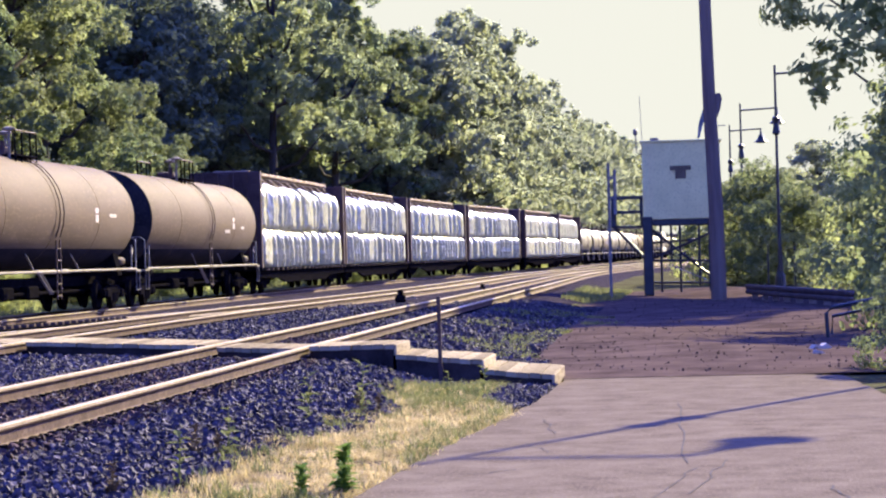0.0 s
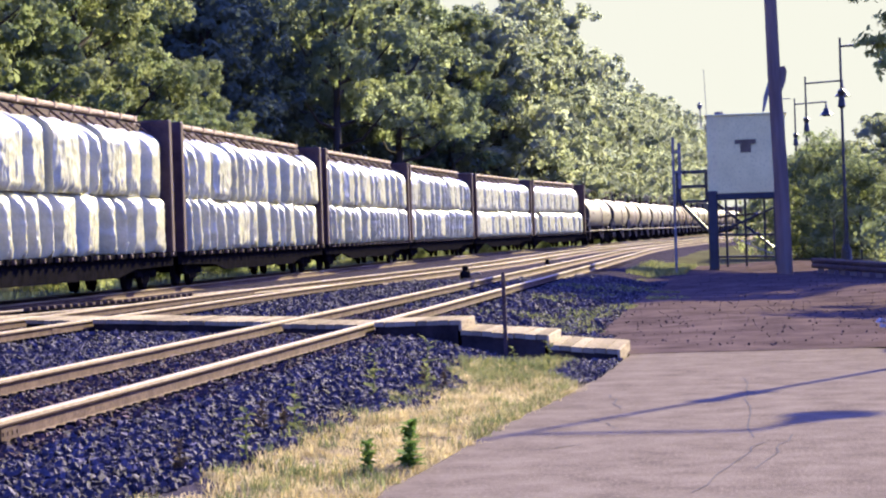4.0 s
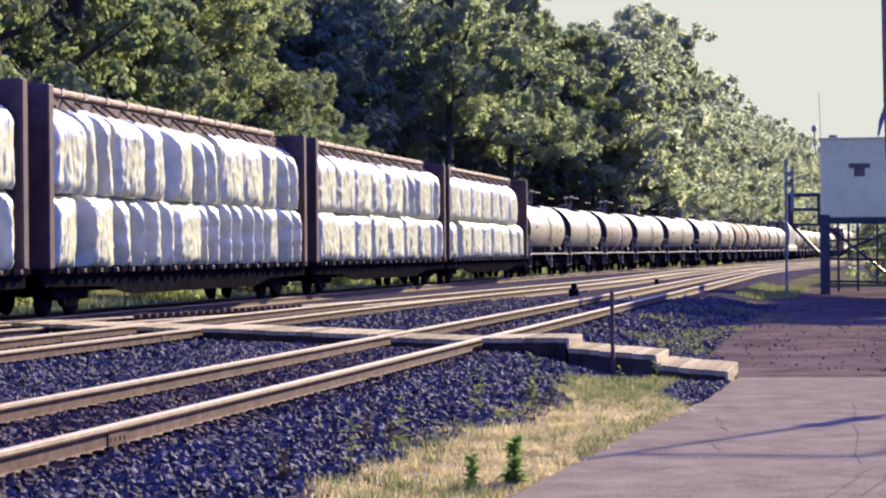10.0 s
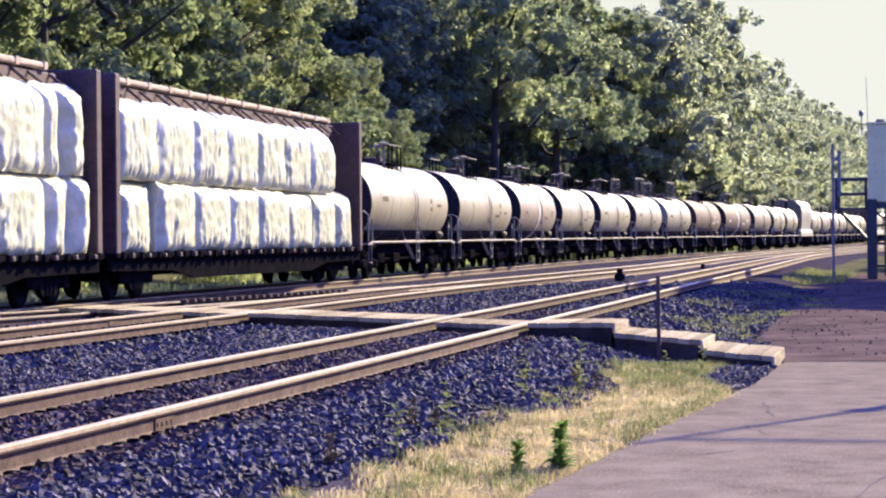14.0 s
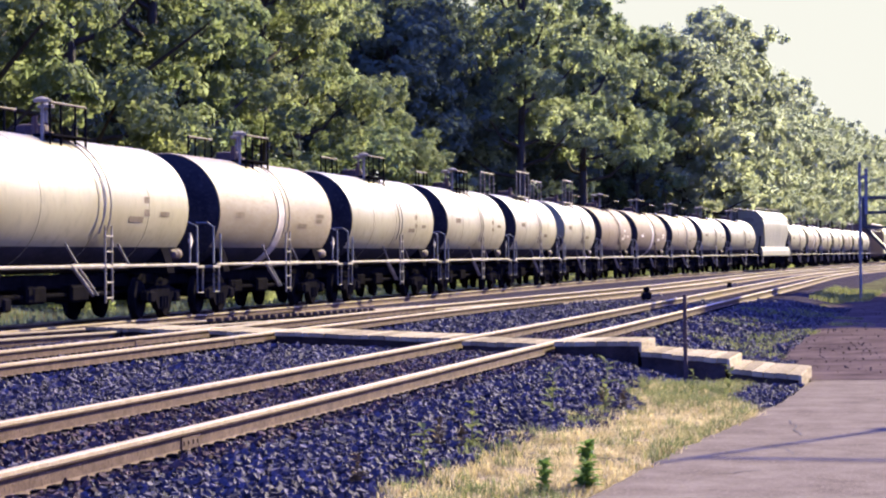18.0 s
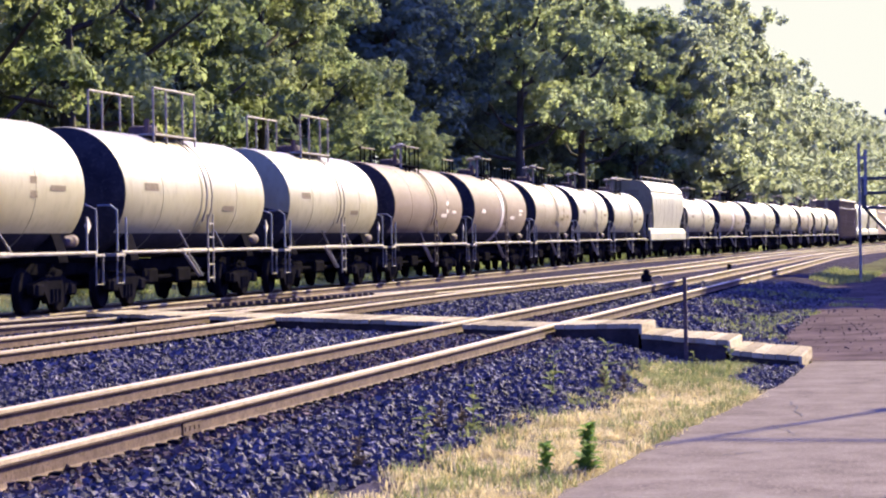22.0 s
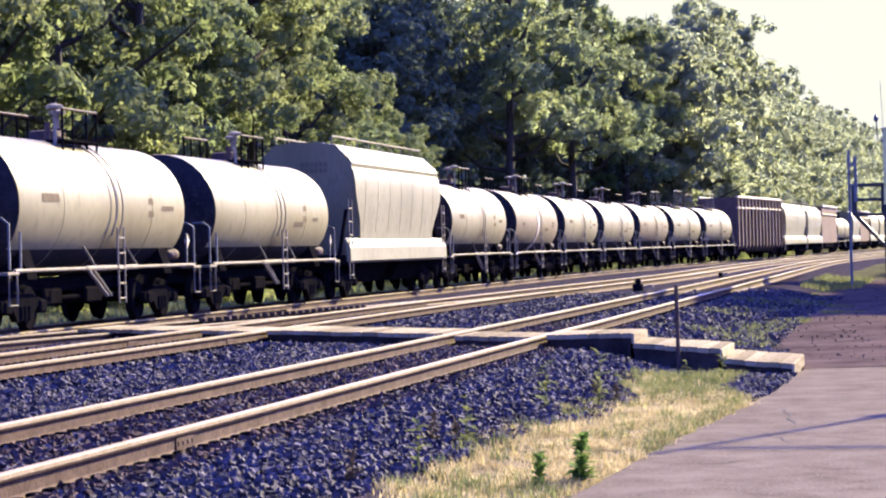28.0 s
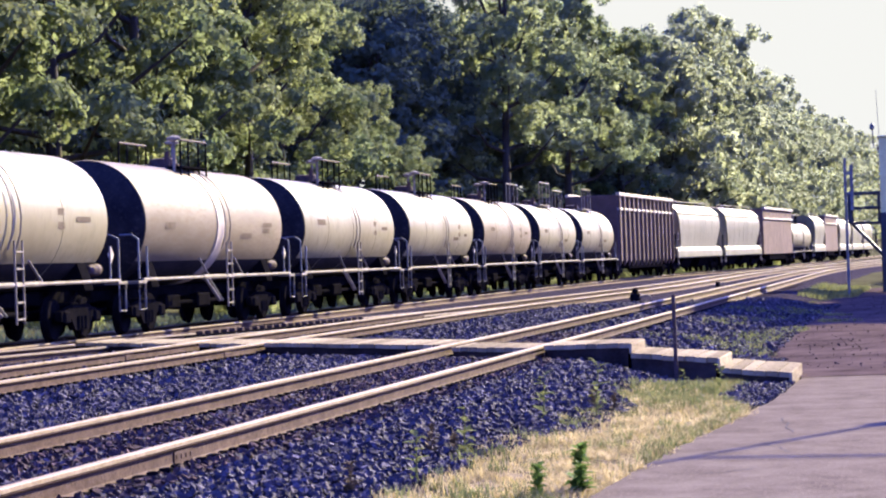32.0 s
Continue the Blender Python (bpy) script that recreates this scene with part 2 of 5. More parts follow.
M = dict(
    asphalt=mat("asphalt", (0.088, 0.07, 0.054), (0.138, 0.113, 0.086), 0.85, 0, 2.2, 34, 0.35, (0.165, 0.136, 0.102), spec=0.0),
    gravel=mat("gravel", (0.036, 0.026, 0.025), (0.088, 0.064, 0.056), 0.9, 0, 0.9, 20, 0.9, (0.075, 0.057, 0.05), spec=0.0, pvar=0.3, per="island"),
    litter=mat("dry_litter", (0.06, 0.048, 0.034), (0.22, 0.175, 0.095), 0.95, 0, 2.5, 30, 1.0, (0.3, 0.24, 0.13), spec=0.0),
    bed=mat("ballast_bed", (0.0165, 0.0137, 0.0185), (0.04, 0.034, 0.043), 0.9, 0, 3, 30, 1.0, (0.072, 0.061, 0.075), spec=0.0),
    stone=mat("ballast_stone", (0.022, 0.0178, 0.0228), (0.074, 0.0605, 0.0725), 0.8, 0, 9, 60, 0.4, per="island", spec=0.1, pvar=0.6),
    soil=mat("soil", (0.04, 0.035, 0.022), (0.08, 0.075, 0.035), 0.95, 0, 0.6, 9, 0.9, (0.1, 0.11, 0.04), spec=0.0),
    drygrass=mat("dry_grass", (0.33, 0.265, 0.105), (0.61, 0.5, 0.225), 0.85, 0, 1.6, 9, 0, per="island", trans=0.4, spec=0.0, pvar=0.35),
    greengrass=mat("green_grass", (0.10, 0.12, 0.035), (0.21, 0.21, 0.07), 0.8, 0, 0.8, 9, 0, per="island", trans=0.4, spec=0.0),
    weed=mat("weed_leaf", (0.08, 0.15, 0.02), (0.17, 0.25, 0.035), 0.65, 0, 3, 20, 0, per="island", trans=0.45, spec=0.05),
    leaf=mat("leaf", (0.12, 0.158, 0.06), (0.25, 0.272, 0.1), 0.7, 0, 0.22, 3, 0, per="island", trans=0.52, spec=0.03, pvar=0.25),
    # darker leaf copy that holds the deep shade behind the front trees
    leaf_shaded=mat("leaf_shaded", (0.07, 0.09, 0.062), (0.115, 0.14, 0.09), 0.8, 0, 0.22, 3, 0, per="island", trans=0.4, spec=0.0, pvar=0.12),
    leaf_light=mat("leaf_light", (0.21, 0.25, 0.075), (0.34, 0.365, 0.115), 0.65, 0, 0.3, 3, 0, per="island", trans=0.65, spec=0.04, pvar=0.25),
    # paler with distance: haze and glare put into the leaf colours
    leaf_far_haze=mat("leaf_far_haze", (0.24, 0.275, 0.155), (0.33, 0.35, 0.2), 0.8, 0, 0.2, 3, 0, per="island", trans=0.72, spec=0.0, pvar=0.1),
    leaf_mid_haze=mat("leaf_mid_haze", (0.17, 0.21, 0.1), (0.29, 0.32, 0.145), 0.8, 0, 0.22, 3, 0, per="island", trans=0.65, spec=0.0, pvar=0.14),
    bark=mat("bark", (0.028, 0.023, 0.018), (0.06, 0.05, 0.04), 0.9, 0, 3, 18, 0.8, stretch=(1, 1, 0.2), spec=0.1),
    pole=mat("pole_wood", (0.10, 0.065, 0.045), (0.19, 0.13, 0.09), 0.85, 0, 3, 20, 0.6, stretch=(1, 1, 0.08)),
    timber=mat("timber", (0.21, 0.172, 0.098), (0.34, 0.285, 0.17), 0.85, 0, 4, 30, 0.5, (0.15, 0.12, 0.075), stretch=(1, 0.15, 1), per="object", spec=0.0, pvar=0.3),
    # tie wood; its dark tone also holds the shade of the step fronts
    tie=mat("tie_wood", (0.018, 0.014, 0.013), (0.042, 0.032, 0.028), 0.9, 0, 3, 25, 0.7, stretch=(0.15, 1, 1), per="object", spec=0.0),
    rail=mat("rail_rust", (0.052, 0.03, 0.02), (0.09, 0.056, 0.037), 0.85, 0.0, 4, 40, 0.25, (0.038, 0.022, 0.016), spec=0.08),
    railtop=mat("rail_head", (0.19, 0.138, 0.068), (0.27, 0.205, 0.112), 0.65, 0.0, 6, 60, 0.05, (0.14, 0.095, 0.05), spec=0.18),
    # lighter than the rail body: sunlight on the foot painted in
    railfoot=mat("rail_foot", (0.13, 0.088, 0.05), (0.21, 0.155, 0.092), 0.85, 0.0, 7, 45, 0.15, (0.085, 0.052, 0.036), spec=0.05),
    ruststone=mat("rusty_stone", (0.026, 0.016, 0.016), (0.085, 0.052, 0.046), 0.85, 0, 9, 60, 0.4, per="island", spec=0.05, pvar=0.5),
    blacksteel=mat("black_steel", (0.004, 0.004, 0.005), (0.009, 0.008, 0.009), 0.95, 0.0, 3, 25, 0.2, (0.011, 0.009, 0.009), spec=0.0),
    darkbrown=mat("dark_brown_paint", (0.044, 0.027, 0.024), (0.078, 0.05, 0.042), 0.75, 0, 2, 30, 0.15, (0.092, 0.06, 0.049), spec=0.1),
    tank_black=mat("tank_black", (0.074, 0.049, 0.027), (0.108, 0.076, 0.044), 0.75, 0, 0.7, 12, 0.04, (0.12, 0.084, 0.048), stretch=(1, 0.25, 1), spec=0.06, rvar=0.1),
    tank_brown=mat("tank_brown", (0.092, 0.062, 0.036), (0.138, 0.098, 0.06), 0.72, 0, 0.7, 12, 0.04, (0.115, 0.078, 0.046), stretch=(1, 0.25, 1), spec=0.08, rvar=0.1),
    tank_tan=mat("tank_tan", (0.13, 0.1, 0.052), (0.2, 0.16, 0.092), 0.6, 0, 0.8, 12, 0.04, (0.15, 0.113, 0.06), stretch=(1, 0.25, 1), spec=0.12),
    chord=mat("weathered_chord", (0.22, 0.158, 0.1), (0.34, 0.262, 0.175), 0.8, 0, 3, 25, 0.2, (0.18, 0.12, 0.08), spec=0.1),
    tank_white=mat("tank_white", (0.16, 0.133, 0.062), (0.238, 0.207, 0.107), 0.5, 0, 0.6, 9, 0.05, (0.18, 0.15, 0.076), stretch=(1, 0.5, 0.35), spec=0.18),
    # grime, with the shade of undersides and tank ends put into the colour
    tank_under=mat("tank_grime_shade", (0.014, 0.013, 0.015), (0.03, 0.026, 0.026), 0.9, 0, 1.5, 14, 0.1, (0.034, 0.029, 0.027), stretch=(1, 0.4, 1), spec=0.03),
    hopper=mat("hopper_grey", (0.16, 0.143, 0.085), (0.225, 0.205, 0.125), 0.58, 0, 0.7, 9, 0.06, (0.175, 0.155, 0.095), stretch=(1, 0.6, 0.35), spec=0.2),
    boxred=mat("boxcar_brown", (0.1, 0.062, 0.045), (0.15, 0.098, 0.07), 0.75, 0, 1, 14, 0.1, (0.085, 0.05, 0.04), spec=0.1),
    mark=mat("marking", (0.3, 0.245, 0.175), (0.42, 0.35, 0.26), 0.6, 0, 5, 20, 0),
    markdark=mat("dark_marking", (0.115, 0.092, 0.056), (0.155, 0.125, 0.08), 0.85, 0, 5, 20, 0, spec=0.0),
    steelbright=mat("worn_steel", (0.15, 0.125, 0.09), (0.24, 0.205, 0.15), 0.75, 0.0, 4, 30, 0.1, spec=0.1),
    wrap=mat("shrink_wrap", (0.365, 0.355, 0.205), (0.56, 0.525, 0.31), 0.24, 0, 1.3, 11, 0.5, stretch=(1, 1.2, 0.9), rvar=0.14, spec=0.42, trans=0.03),
    hut=mat("hut_paint", (0.66, 0.6, 0.24), (0.76, 0.69, 0.28), 0.6, 0, 0.9, 14, 0.08, (0.58, 0.53, 0.22), spec=0.2),
    lampblack=mat("lamp_black", (0.012, 0.013, 0.014), (0.025, 0.026, 0.028), 0.45, 0.3, 4, 20, 0.05),
    greysteel=mat("grey_steel", (0.1, 0.098, 0.098), (0.17, 0.168, 0.165), 0.6, 0.3, 4, 25, 0.1),
    white=mat("white_paint", (0.7, 0.69, 0.66), (0.8, 0.79, 0.76), 0.5, 0, 3, 20, 0.02),
    tar=mat("tar_seal", (0.075, 0.068, 0.066), (0.105, 0.095, 0.09), 0.8, 0, 6, 40, 0.2, spec=0.0),
    backdrop=mat("hazy_sky", (0.7, 0.7, 0.6), (0.72, 0.72, 0.62), 1, 0, 0.002, 0.01, 0),
    glass=mat("dark_glass", (0.02, 0.025, 0.03), (0.03, 0.035, 0.04), 0.08, 0, 2, 10, 0, spec=0.9),
)

glow = M["backdrop"].node_tree.nodes["Principled BSDF"]
glow.inputs["Base Color"].default_value = (0, 0, 0, 1)
for link in list(glow.inputs["Base Color"].links):
    M["backdrop"].node_tree.links.remove(link)
glow.inputs["Emission Color"].default_value, glow.inputs["Emission Strength"].default_value = (0.219, 0.209, 0.077, 1), 1.0

# ---- ground ----
def smooth(a, b, x):
    t = min(1, max(0, (x - a) / (b - a)))
    return t * t * (3 - 2 * t)


def s_lat(u):
    """The middle track swings towards the near one."""
    return LAT_S + 1.45 * smooth(46, 96, u)


def cross_lat(u):
    """The crossover between the train's track and the middle one."""
    return LAT_T + (LAT_S - LAT_T) * smooth(6, 74, u)


def lat_of(x, y):
    """How far a place lies to the right, measured across the bent line, and how far along."""
    if y <= U1:
        return x, y
    u, off = y, 0.0
    for _ in range(3):
        cx, cy, a = path(u, LAT_T)
        off = (x - cx) * math.cos(a) - (y - cy) * math.sin(a)
        u += (x - cx) * math.sin(a) + (y - cy) * math.cos(a)
    return LAT_T + off, u


def ground_z(x, y):
    q, u = lat_of(x, y)
    z = -0.03
    z += 0.22 * smooth(-2.6, -4.3, q)
    z -= 0.17 * smooth(-12.6, -15.8, q)
    z -= 0.35 * smooth(-20.0, -22.5, q)
    z += 2.2 * smooth(-24, -34, q) + 9.0 * smooth(-32, -75, q)
    z -= 0.25 * smooth(4, 9, q)
    if y > 30:
        z += 0.05 * math.sin(x * 0.9 + y * 0.21) * smooth(30, 36, y) * smooth(-3.5, -2.0, q)
    return z


def grid_object(name, xs, ys, zf, material):
    nx = len(xs)
    vs = [(x, y, zf(x, y)) for y in ys for x in xs]
    fs = [(j * nx + i, j * nx + i + 1, (j + 1) * nx + i + 1, (j + 1) * nx + i) for j in range(len(ys) - 1) for i in range(nx - 1)]
    me = bpy.data.meshes.new(name)
    me.from_pydata(vs, [], fs)
    for f in me.polygons:
        f.use_smooth = True
    me.materials.append(material)
    return new(name, me)


gx = [-3000, -900, -300, -140, -90] + [-75 + i * 3 for i in range(17)] + [-24.5 + i * 0.5 for i in range(70)] + [12, 16, 22, 30, 45, 70, 110, 180, 300, 900, 3000]
gy = [-3000, -600, -120, -30, 0, 6] + [10 + i * 0.7 for i in range(60)] + [54 + i * 3 for i in range(60)] + [240, 260, 285, 310, 350, 400, 480, 600, 900, 1600, 3000]
ground = tagged(grid_object("ground", gx, gy, ground_z, M["soil"]), "dark soil and scrub ground around the railway", "ground", kind="structure")


def strip(name, lat0, lat1, u0, u1, step, dz, material, n=9, edge=0.25):
    """A sheet that lies a little over the ground between two distances from the line."""
    mb = MB()
    us = [u0 + i * step for i in range(int((u1 - u0) / step) + 1)]
    for u in us:
        for k in range(n):
            q = lat0 + (lat1 - lat0) * k / (n - 1)
            if k in (0, n - 1):
                q += edge * noise.noise(Vector((u * 0.35, q, 3.3)))
            x, y, _ = path(u, q)
            mb.v.append((x, y, ground_z(x, y) + (dz if 0 < k < n - 1 else -0.02)))
    for j in range(len(us) - 1):
        mb.f += [(j * n + k, j * n + k + 1, (j + 1) * n + k + 1, (j + 1) * n + k) for k in range(n - 1)]
    return new(name, mb.mesh(name, material, 60))


tagged(strip("ballast_bed", -20.6, -3.0, 4, 330, 1.5, 0.02, M["bed"], 60), "dark grey crushed stone bed under the tracks", "ballast", kind="structure")
tagged(strip("gravel_yard", -3.0, 6.5, 28.6, 92, 0.8, 0.035, M["gravel"], 24, 0.5), "trampled brown gravel yard beyond the asphalt", "gravel", kind="structure")

# asphalt path, with a worn outline
mb = MB()
left = [(-3.2, -6), (-2.75, 6), (-2.25, 13), (-2.08, 16.0), (-1.95, 18.6), (-1.73, 21.4), (-1.53, 24.4), (-1.46, 27.0), (-1.44, 30.6)]
right = [(1.85, 28.2), (2.0, 25), (2.1, 21), (2.3, 14), (2.7, 4), (3.0, -6)]
pts = []
ring = left + right
for i, (x, y) in enumerate(ring):
    x2, y2 = ring[(i + 1) % len(ring)]
    n_ = max(1, int(math.hypot(x2 - x, y2 - y) / 0.3))
    for k in range(n_):
        px, py = x + (x2 - x) * k / n_, y + (y2 - y) * k / n_
        pts.append((px + 0.05 * noise.noise(Vector((px * 2, py * 2, 1))), py + 0.07 * noise.noise(Vector((px * 2, py * 2, 9)))))
mb.slab(pts, -0.12, 0.0, "z")
tagged(new("asphalt_path", mb.mesh("asphalt_path", M["asphalt"])), "worn grey asphalt path with cracks and a broken edge", "path", kind="structure")


def crack(pts, w):
    m_ = MB()
    for (x, y), (x2, y2) in zip(pts, pts[1:]):
        d = Vector((x2 - x, y2 - y, 0)).normalized()
        s = Vector((-d.y, d.x, 0)) * w / 2
        a, b = Vector((x, y, 0.004)) - d * w / 3, Vector((x2, y2, 0.004)) + d * w / 3
        m_.add([a - s, b - s, b + s, a + s], [(0, 1, 2, 3)])
    return m_


def wander(a, b, n, amp, seed):
    r = random.Random(seed)
    return [(a[0] + (b[0] - a[0]) * i / n + r.uniform(-amp, amp), a[1] + (b[1] - a[1]) * i / n + r.uniform(-amp, amp)) for i in range(n + 1)]


cracks = thing("asphalt_cracks", "thin dark tar-filled cracks across the worn asphalt", "cracks", kind="structure")
for a, b, w, sd in (((-0.06, 23.6), (-0.02, 17.0), 0.02, 1), ((0.05, 16.6), (-0.35, 13.6), 0.02, 2), ((0.30, 17.2), (0.0, 14.8), 0.02, 3), ((-1.28, 21.7), (-1.12, 20.0), 0.026, 4), ((-1.3, 19.0), (-1.0, 18.0), 0.02, 5), ((0.9, 15.2), (0.98, 14.2), 0.03, 6), ((1.4, 21.5), (1.75, 20.8), 0.025, 7), ((-1.5, 16.4), (-1.2, 16.7), 0.03, 8)):
    part("crack", crack(wander(a, b, 9, 0.03, sd), w * 0.6), M["tar"], cracks)

# ---- tracks ----
HEAD = [(-0.037, -0.03), (-0.037, -0.006), (-0.028, 0.0), (0.028, 0.0), (0.037, -0.006), (0.037, -0.03)]
BODY = [(-0.037, -0.034), (0.037, -0.034), (0.034, -0.044), (0.01, -0.056), (0.009, -0.135), (0.03, -0.16), (0.072, -0.172), (0.072, -0.186), (-0.072, -0.186), (-0.072, -0.172), (-0.03, -0.16), (-0.009, -0.135), (-0.01, -0.056), (-0.034, -0.044)]

# thin cover over the rail's foot, to carry the painted sunlit tone
FOOT = [(-0.074, -0.188), (-0.074, -0.168), (-0.034, -0.155), (0.034, -0.155), (0.074, -0.168), (0.074, -0.188)]


def swept(profile, line, z):
    """Pushes a rail's outline along points with headings."""
    m_ = MB()
    n = len(profile)
    for x, y, a in line:
        c, s = math.cos(a), math.sin(a)
        m_.v += [(x + px * c, y - px * s, z + pz) for px, pz in profile]
    for j in range(len(line) - 1):
        m_.f += [(j * n + k, j * n + (k + 1) % n, (j + 1) * n + (k + 1) % n, (j + 1) * n + k) for k in range(n)]
    m_.f += [tuple(range(n)), tuple((len(line) - 1) * n + k for k in range(n))[::-1]]
    return m_


def rail_line(latf, side, u0, u1, step=2.0):
    out = []
    n = max(1, round((u1 - u0) / step))
    for i in range(n + 1):
        u = u0 + (u1 - u0) * i / n
        e = 0.3
        x, y, a = path(u, latf(u))
        x2, y2, _ = path(u + e, latf(u + e))
        a = math.atan2(x2 - x, y2 - y)
        out.append((x + side * math.cos(a), y - side * math.sin(a), a))
    return out


GAUGE = 0.755


def track(label, latf, z, u0, u1):
    tr = thing("railway_track", label, "railway track", kind="structure")
    for side in (-GAUGE, GAUGE):
        line = rail_line(latf, side, u0, u1)
        r_ = part("rail", swept(BODY, line, z), M["rail"], tr, "rusty steel rail")
        part("rail_head", swept(HEAD, line, z), M["railtop"], r_, "worn bright running surface")
        part("rail_foot", swept(FOOT, line, z), M["railfoot"], r_, "rail foot with the sun on it put into its colour")
        # clips and plates along the foot
        cl = MB()
        for i in range(int((min(u1, 62) - max(u0, 12)) / 0.26)):
            u = max(u0, 12) + i * 0.26
            (x, y, a), = rail_line(latf, side, u, u + 0.01, 0.01)[:1]
            for s in (-1, 1):
                w = 0.028 + 0.012 * ((i * 7) % 3)
                cl.box(x + s * 0.085 - 0.035, x + s * 0.085 + 0.045, y - w, y + w, z - 0.2, z - 0.13, 0.008)
        tagged(part("rail_clips", cl, M["blacksteel"], tr, "dark steel clips beside the rail foot"), kind="stuff")
    return tr


tk_n = track("near railway track with rusty rails on dark ballast", lambda u: LAT_N, RAIL_N, 4, 330)
tk_s = track("middle railway track with rusty rails", s_lat, RAIL_S, 4, 330)
tk_t = track("far railway track under the freight train", lambda u: LAT_T, RAIL_T, 4, 430)
tk_x = track("crossover rails between the far and the middle track", cross_lat, 0.31, 22, 62)

# bolted joints on the nearer rails
for tr, lat, z, us in ((tk_n, LAT_N, RAIL_N, (15.2,)), (tk_s, LAT_S, RAIL_S, (33.4,))):
    for side in (-GAUGE, GAUGE):
        for u in us:
            j = MB().box(lat + side + 0.006, lat + side + 0.02, u - 0.2, u + 0.2, z - 0.145, z - 0.055, 0.008)
            for k in range(4):
                j.box(lat + side + 0.02, lat + side + 0.026, u - 0.165 + k * 0.1, u - 0.145 + k * 0.1, z - 0.115, z - 0.085, 0.004)
            part("joint_bar", j, M["rail"], tr, "bolted steel joint bar")

# a row of bright clips on the far track's turnout
plate = thing("switch_rod_cover", "dark toothed steel strip in the crossover", "rail fitting")
TOOTH = MB().box(-0.07, 0.07, -0.06, 0.06, 0, 0.07, 0.012).mesh("tooth", M["rail"])
line_ = rail_line(cross_lat, 0.0, 43.5, 52.5, 0.36)
part("base_strip", swept([(-0.16, -0.16), (-0.16, 0.0), (0.16, 0.0), (0.16, -0.16)], line_, 0.31), M["blacksteel"], plate)
for x, y, a in line_[1:-1]:
    part("tooth", TOOTH, None, plate, m=pose(x, y, 0.31, 0, 0, -math.degrees(a)))

# ---- bright hazy sky far behind everything ----
hz = MB()
for k in range(41):
    a = radians(-50 + k * 2.5)
    for z in (-20, 60, 160, 260):
        hz.v.append((1400 * math.sin(a), 1400 * math.cos(a), z))
hz.f = [(k * 4 + i, k * 4 + i + 1, k * 4 + i + 5, k * 4 + i + 4) for k in range(40) for i in range(3)]
tagged(new("backdrop", hz.mesh("backdrop", M["backdrop"])), "bright cream hazy sky above the horizon", "sky", kind="structure")

# ---- the train ----
CACHE = {}


def keep(key, make):
    if key not in CACHE:
        CACHE[key] = make()
    return CACHE[key]


def wheel_mesh():
    return MB().turned([(-0.07, 0.16), (-0.07, 0.40), (-0.045, 0.42), (0.035, 0.425), (0.05, 0.455), (0.075, 0.455), (0.075, 0.16)], "x", 24).mesh("wheel", M["blacksteel"], 35)


def frame_mesh():
    """The cast side of a truck, with its spring nest and bearing ends."""
    m_ = MB()
    m_.slab([(-1.15, 0.42), (-1.15, 0.60), (-0.75, 0.66), (-0.3, 0.74), (0.3, 0.74), (0.75, 0.66), (1.15, 0.60), (1.15, 0.42), (0.98, 0.40), (0.62, 0.48), (0.36, 0.22), (-0.36, 0.22), (-0.62, 0.48), (-0.98, 0.40)], -0.07, 0.07)
    for y in (-0.88, 0.88):
        m_.box(-0.12, 0.12, y - 0.17, y + 0.17, 0.36, 0.62, 0.04)
    for y in (-0.2, 0, 0.2):
        m_.tube([(0.03, y, 0.25), (0.03, y, 0.5)], 0.085, 10)
    return m_.mesh("side_frame", M["blacksteel"])


def truck(car, y):
    tr = part("truck", keep("bolster", lambda: MB().box(-0.95, 0.95, -0.22, 0.22, 0.42, 0.78, 0.04).box(-0.2, 0.2, -0.9, 0.9, 0.48, 0.6, 0.03).mesh("truck", M["blacksteel"])), None, car, "black cast steel truck", m=pose(0, y, 0))
    for s in (-1, 1):
        part("side_frame", keep("sideframe", frame_mesh), None, tr, m=pose(s * 1.0, 0, 0, 0, 0, 0 if s > 0 else 180))
        for yy in (-0.88, 0.88):
            part("wheel", keep("wheel", wheel_mesh), None, tr, m=pose(s * 0.755, yy, 0.455, 0, 0, 180 if s > 0 else 0))


def couplers(car, half):
    for s in (-1, 1):
        c = MB().box(-0.12, 0.12, half - 0.75, half - 0.12, 0.72, 0.95, 0.03).box(-0.19, 0.16, half - 0.16, half + 0.06, 0.66, 1.0, 0.05)
        c.tube([(0.3, half - 0.5, 0.85), (0.3, half - 0.2, 0.55), (0.2, half, 0.5)], 0.03, 6)
        part("coupler", keep(("coup", round(half, 1)), lambda: c.mesh("coupler", M["blacksteel"])), None, car, m=pose(0, 0, 0, 0, 0, 0 if s > 0 else 180))


def ladder(car, y, x, z0, z1, w, n, material, label, m=None):
    """Two stiles as one part, each rung a part of it."""
    lad = part("ladder", keep(("stiles", x, z0, z1, w, material.name), lambda: MB().tube([(x, -w / 2, z0), (x, -w / 2, z1)], 0.022, 6).tube([(x, w / 2, z0), (x, w / 2, z1)], 0.022, 6).mesh("ladder", material)), None, car, label, m=pose(0, y, 0))
    rung = keep(("rung", w, material.name), lambda: MB().box(-0.03, 0.03, -w / 2, w / 2, -0.018, 0.018, 0.006).mesh("rung", material))
    for i in range(n):
        part("rung", rung, None, lad, m=pose(x, 0, z0 + (z1 - z0) * (i + 0.3) / n))
    return lad


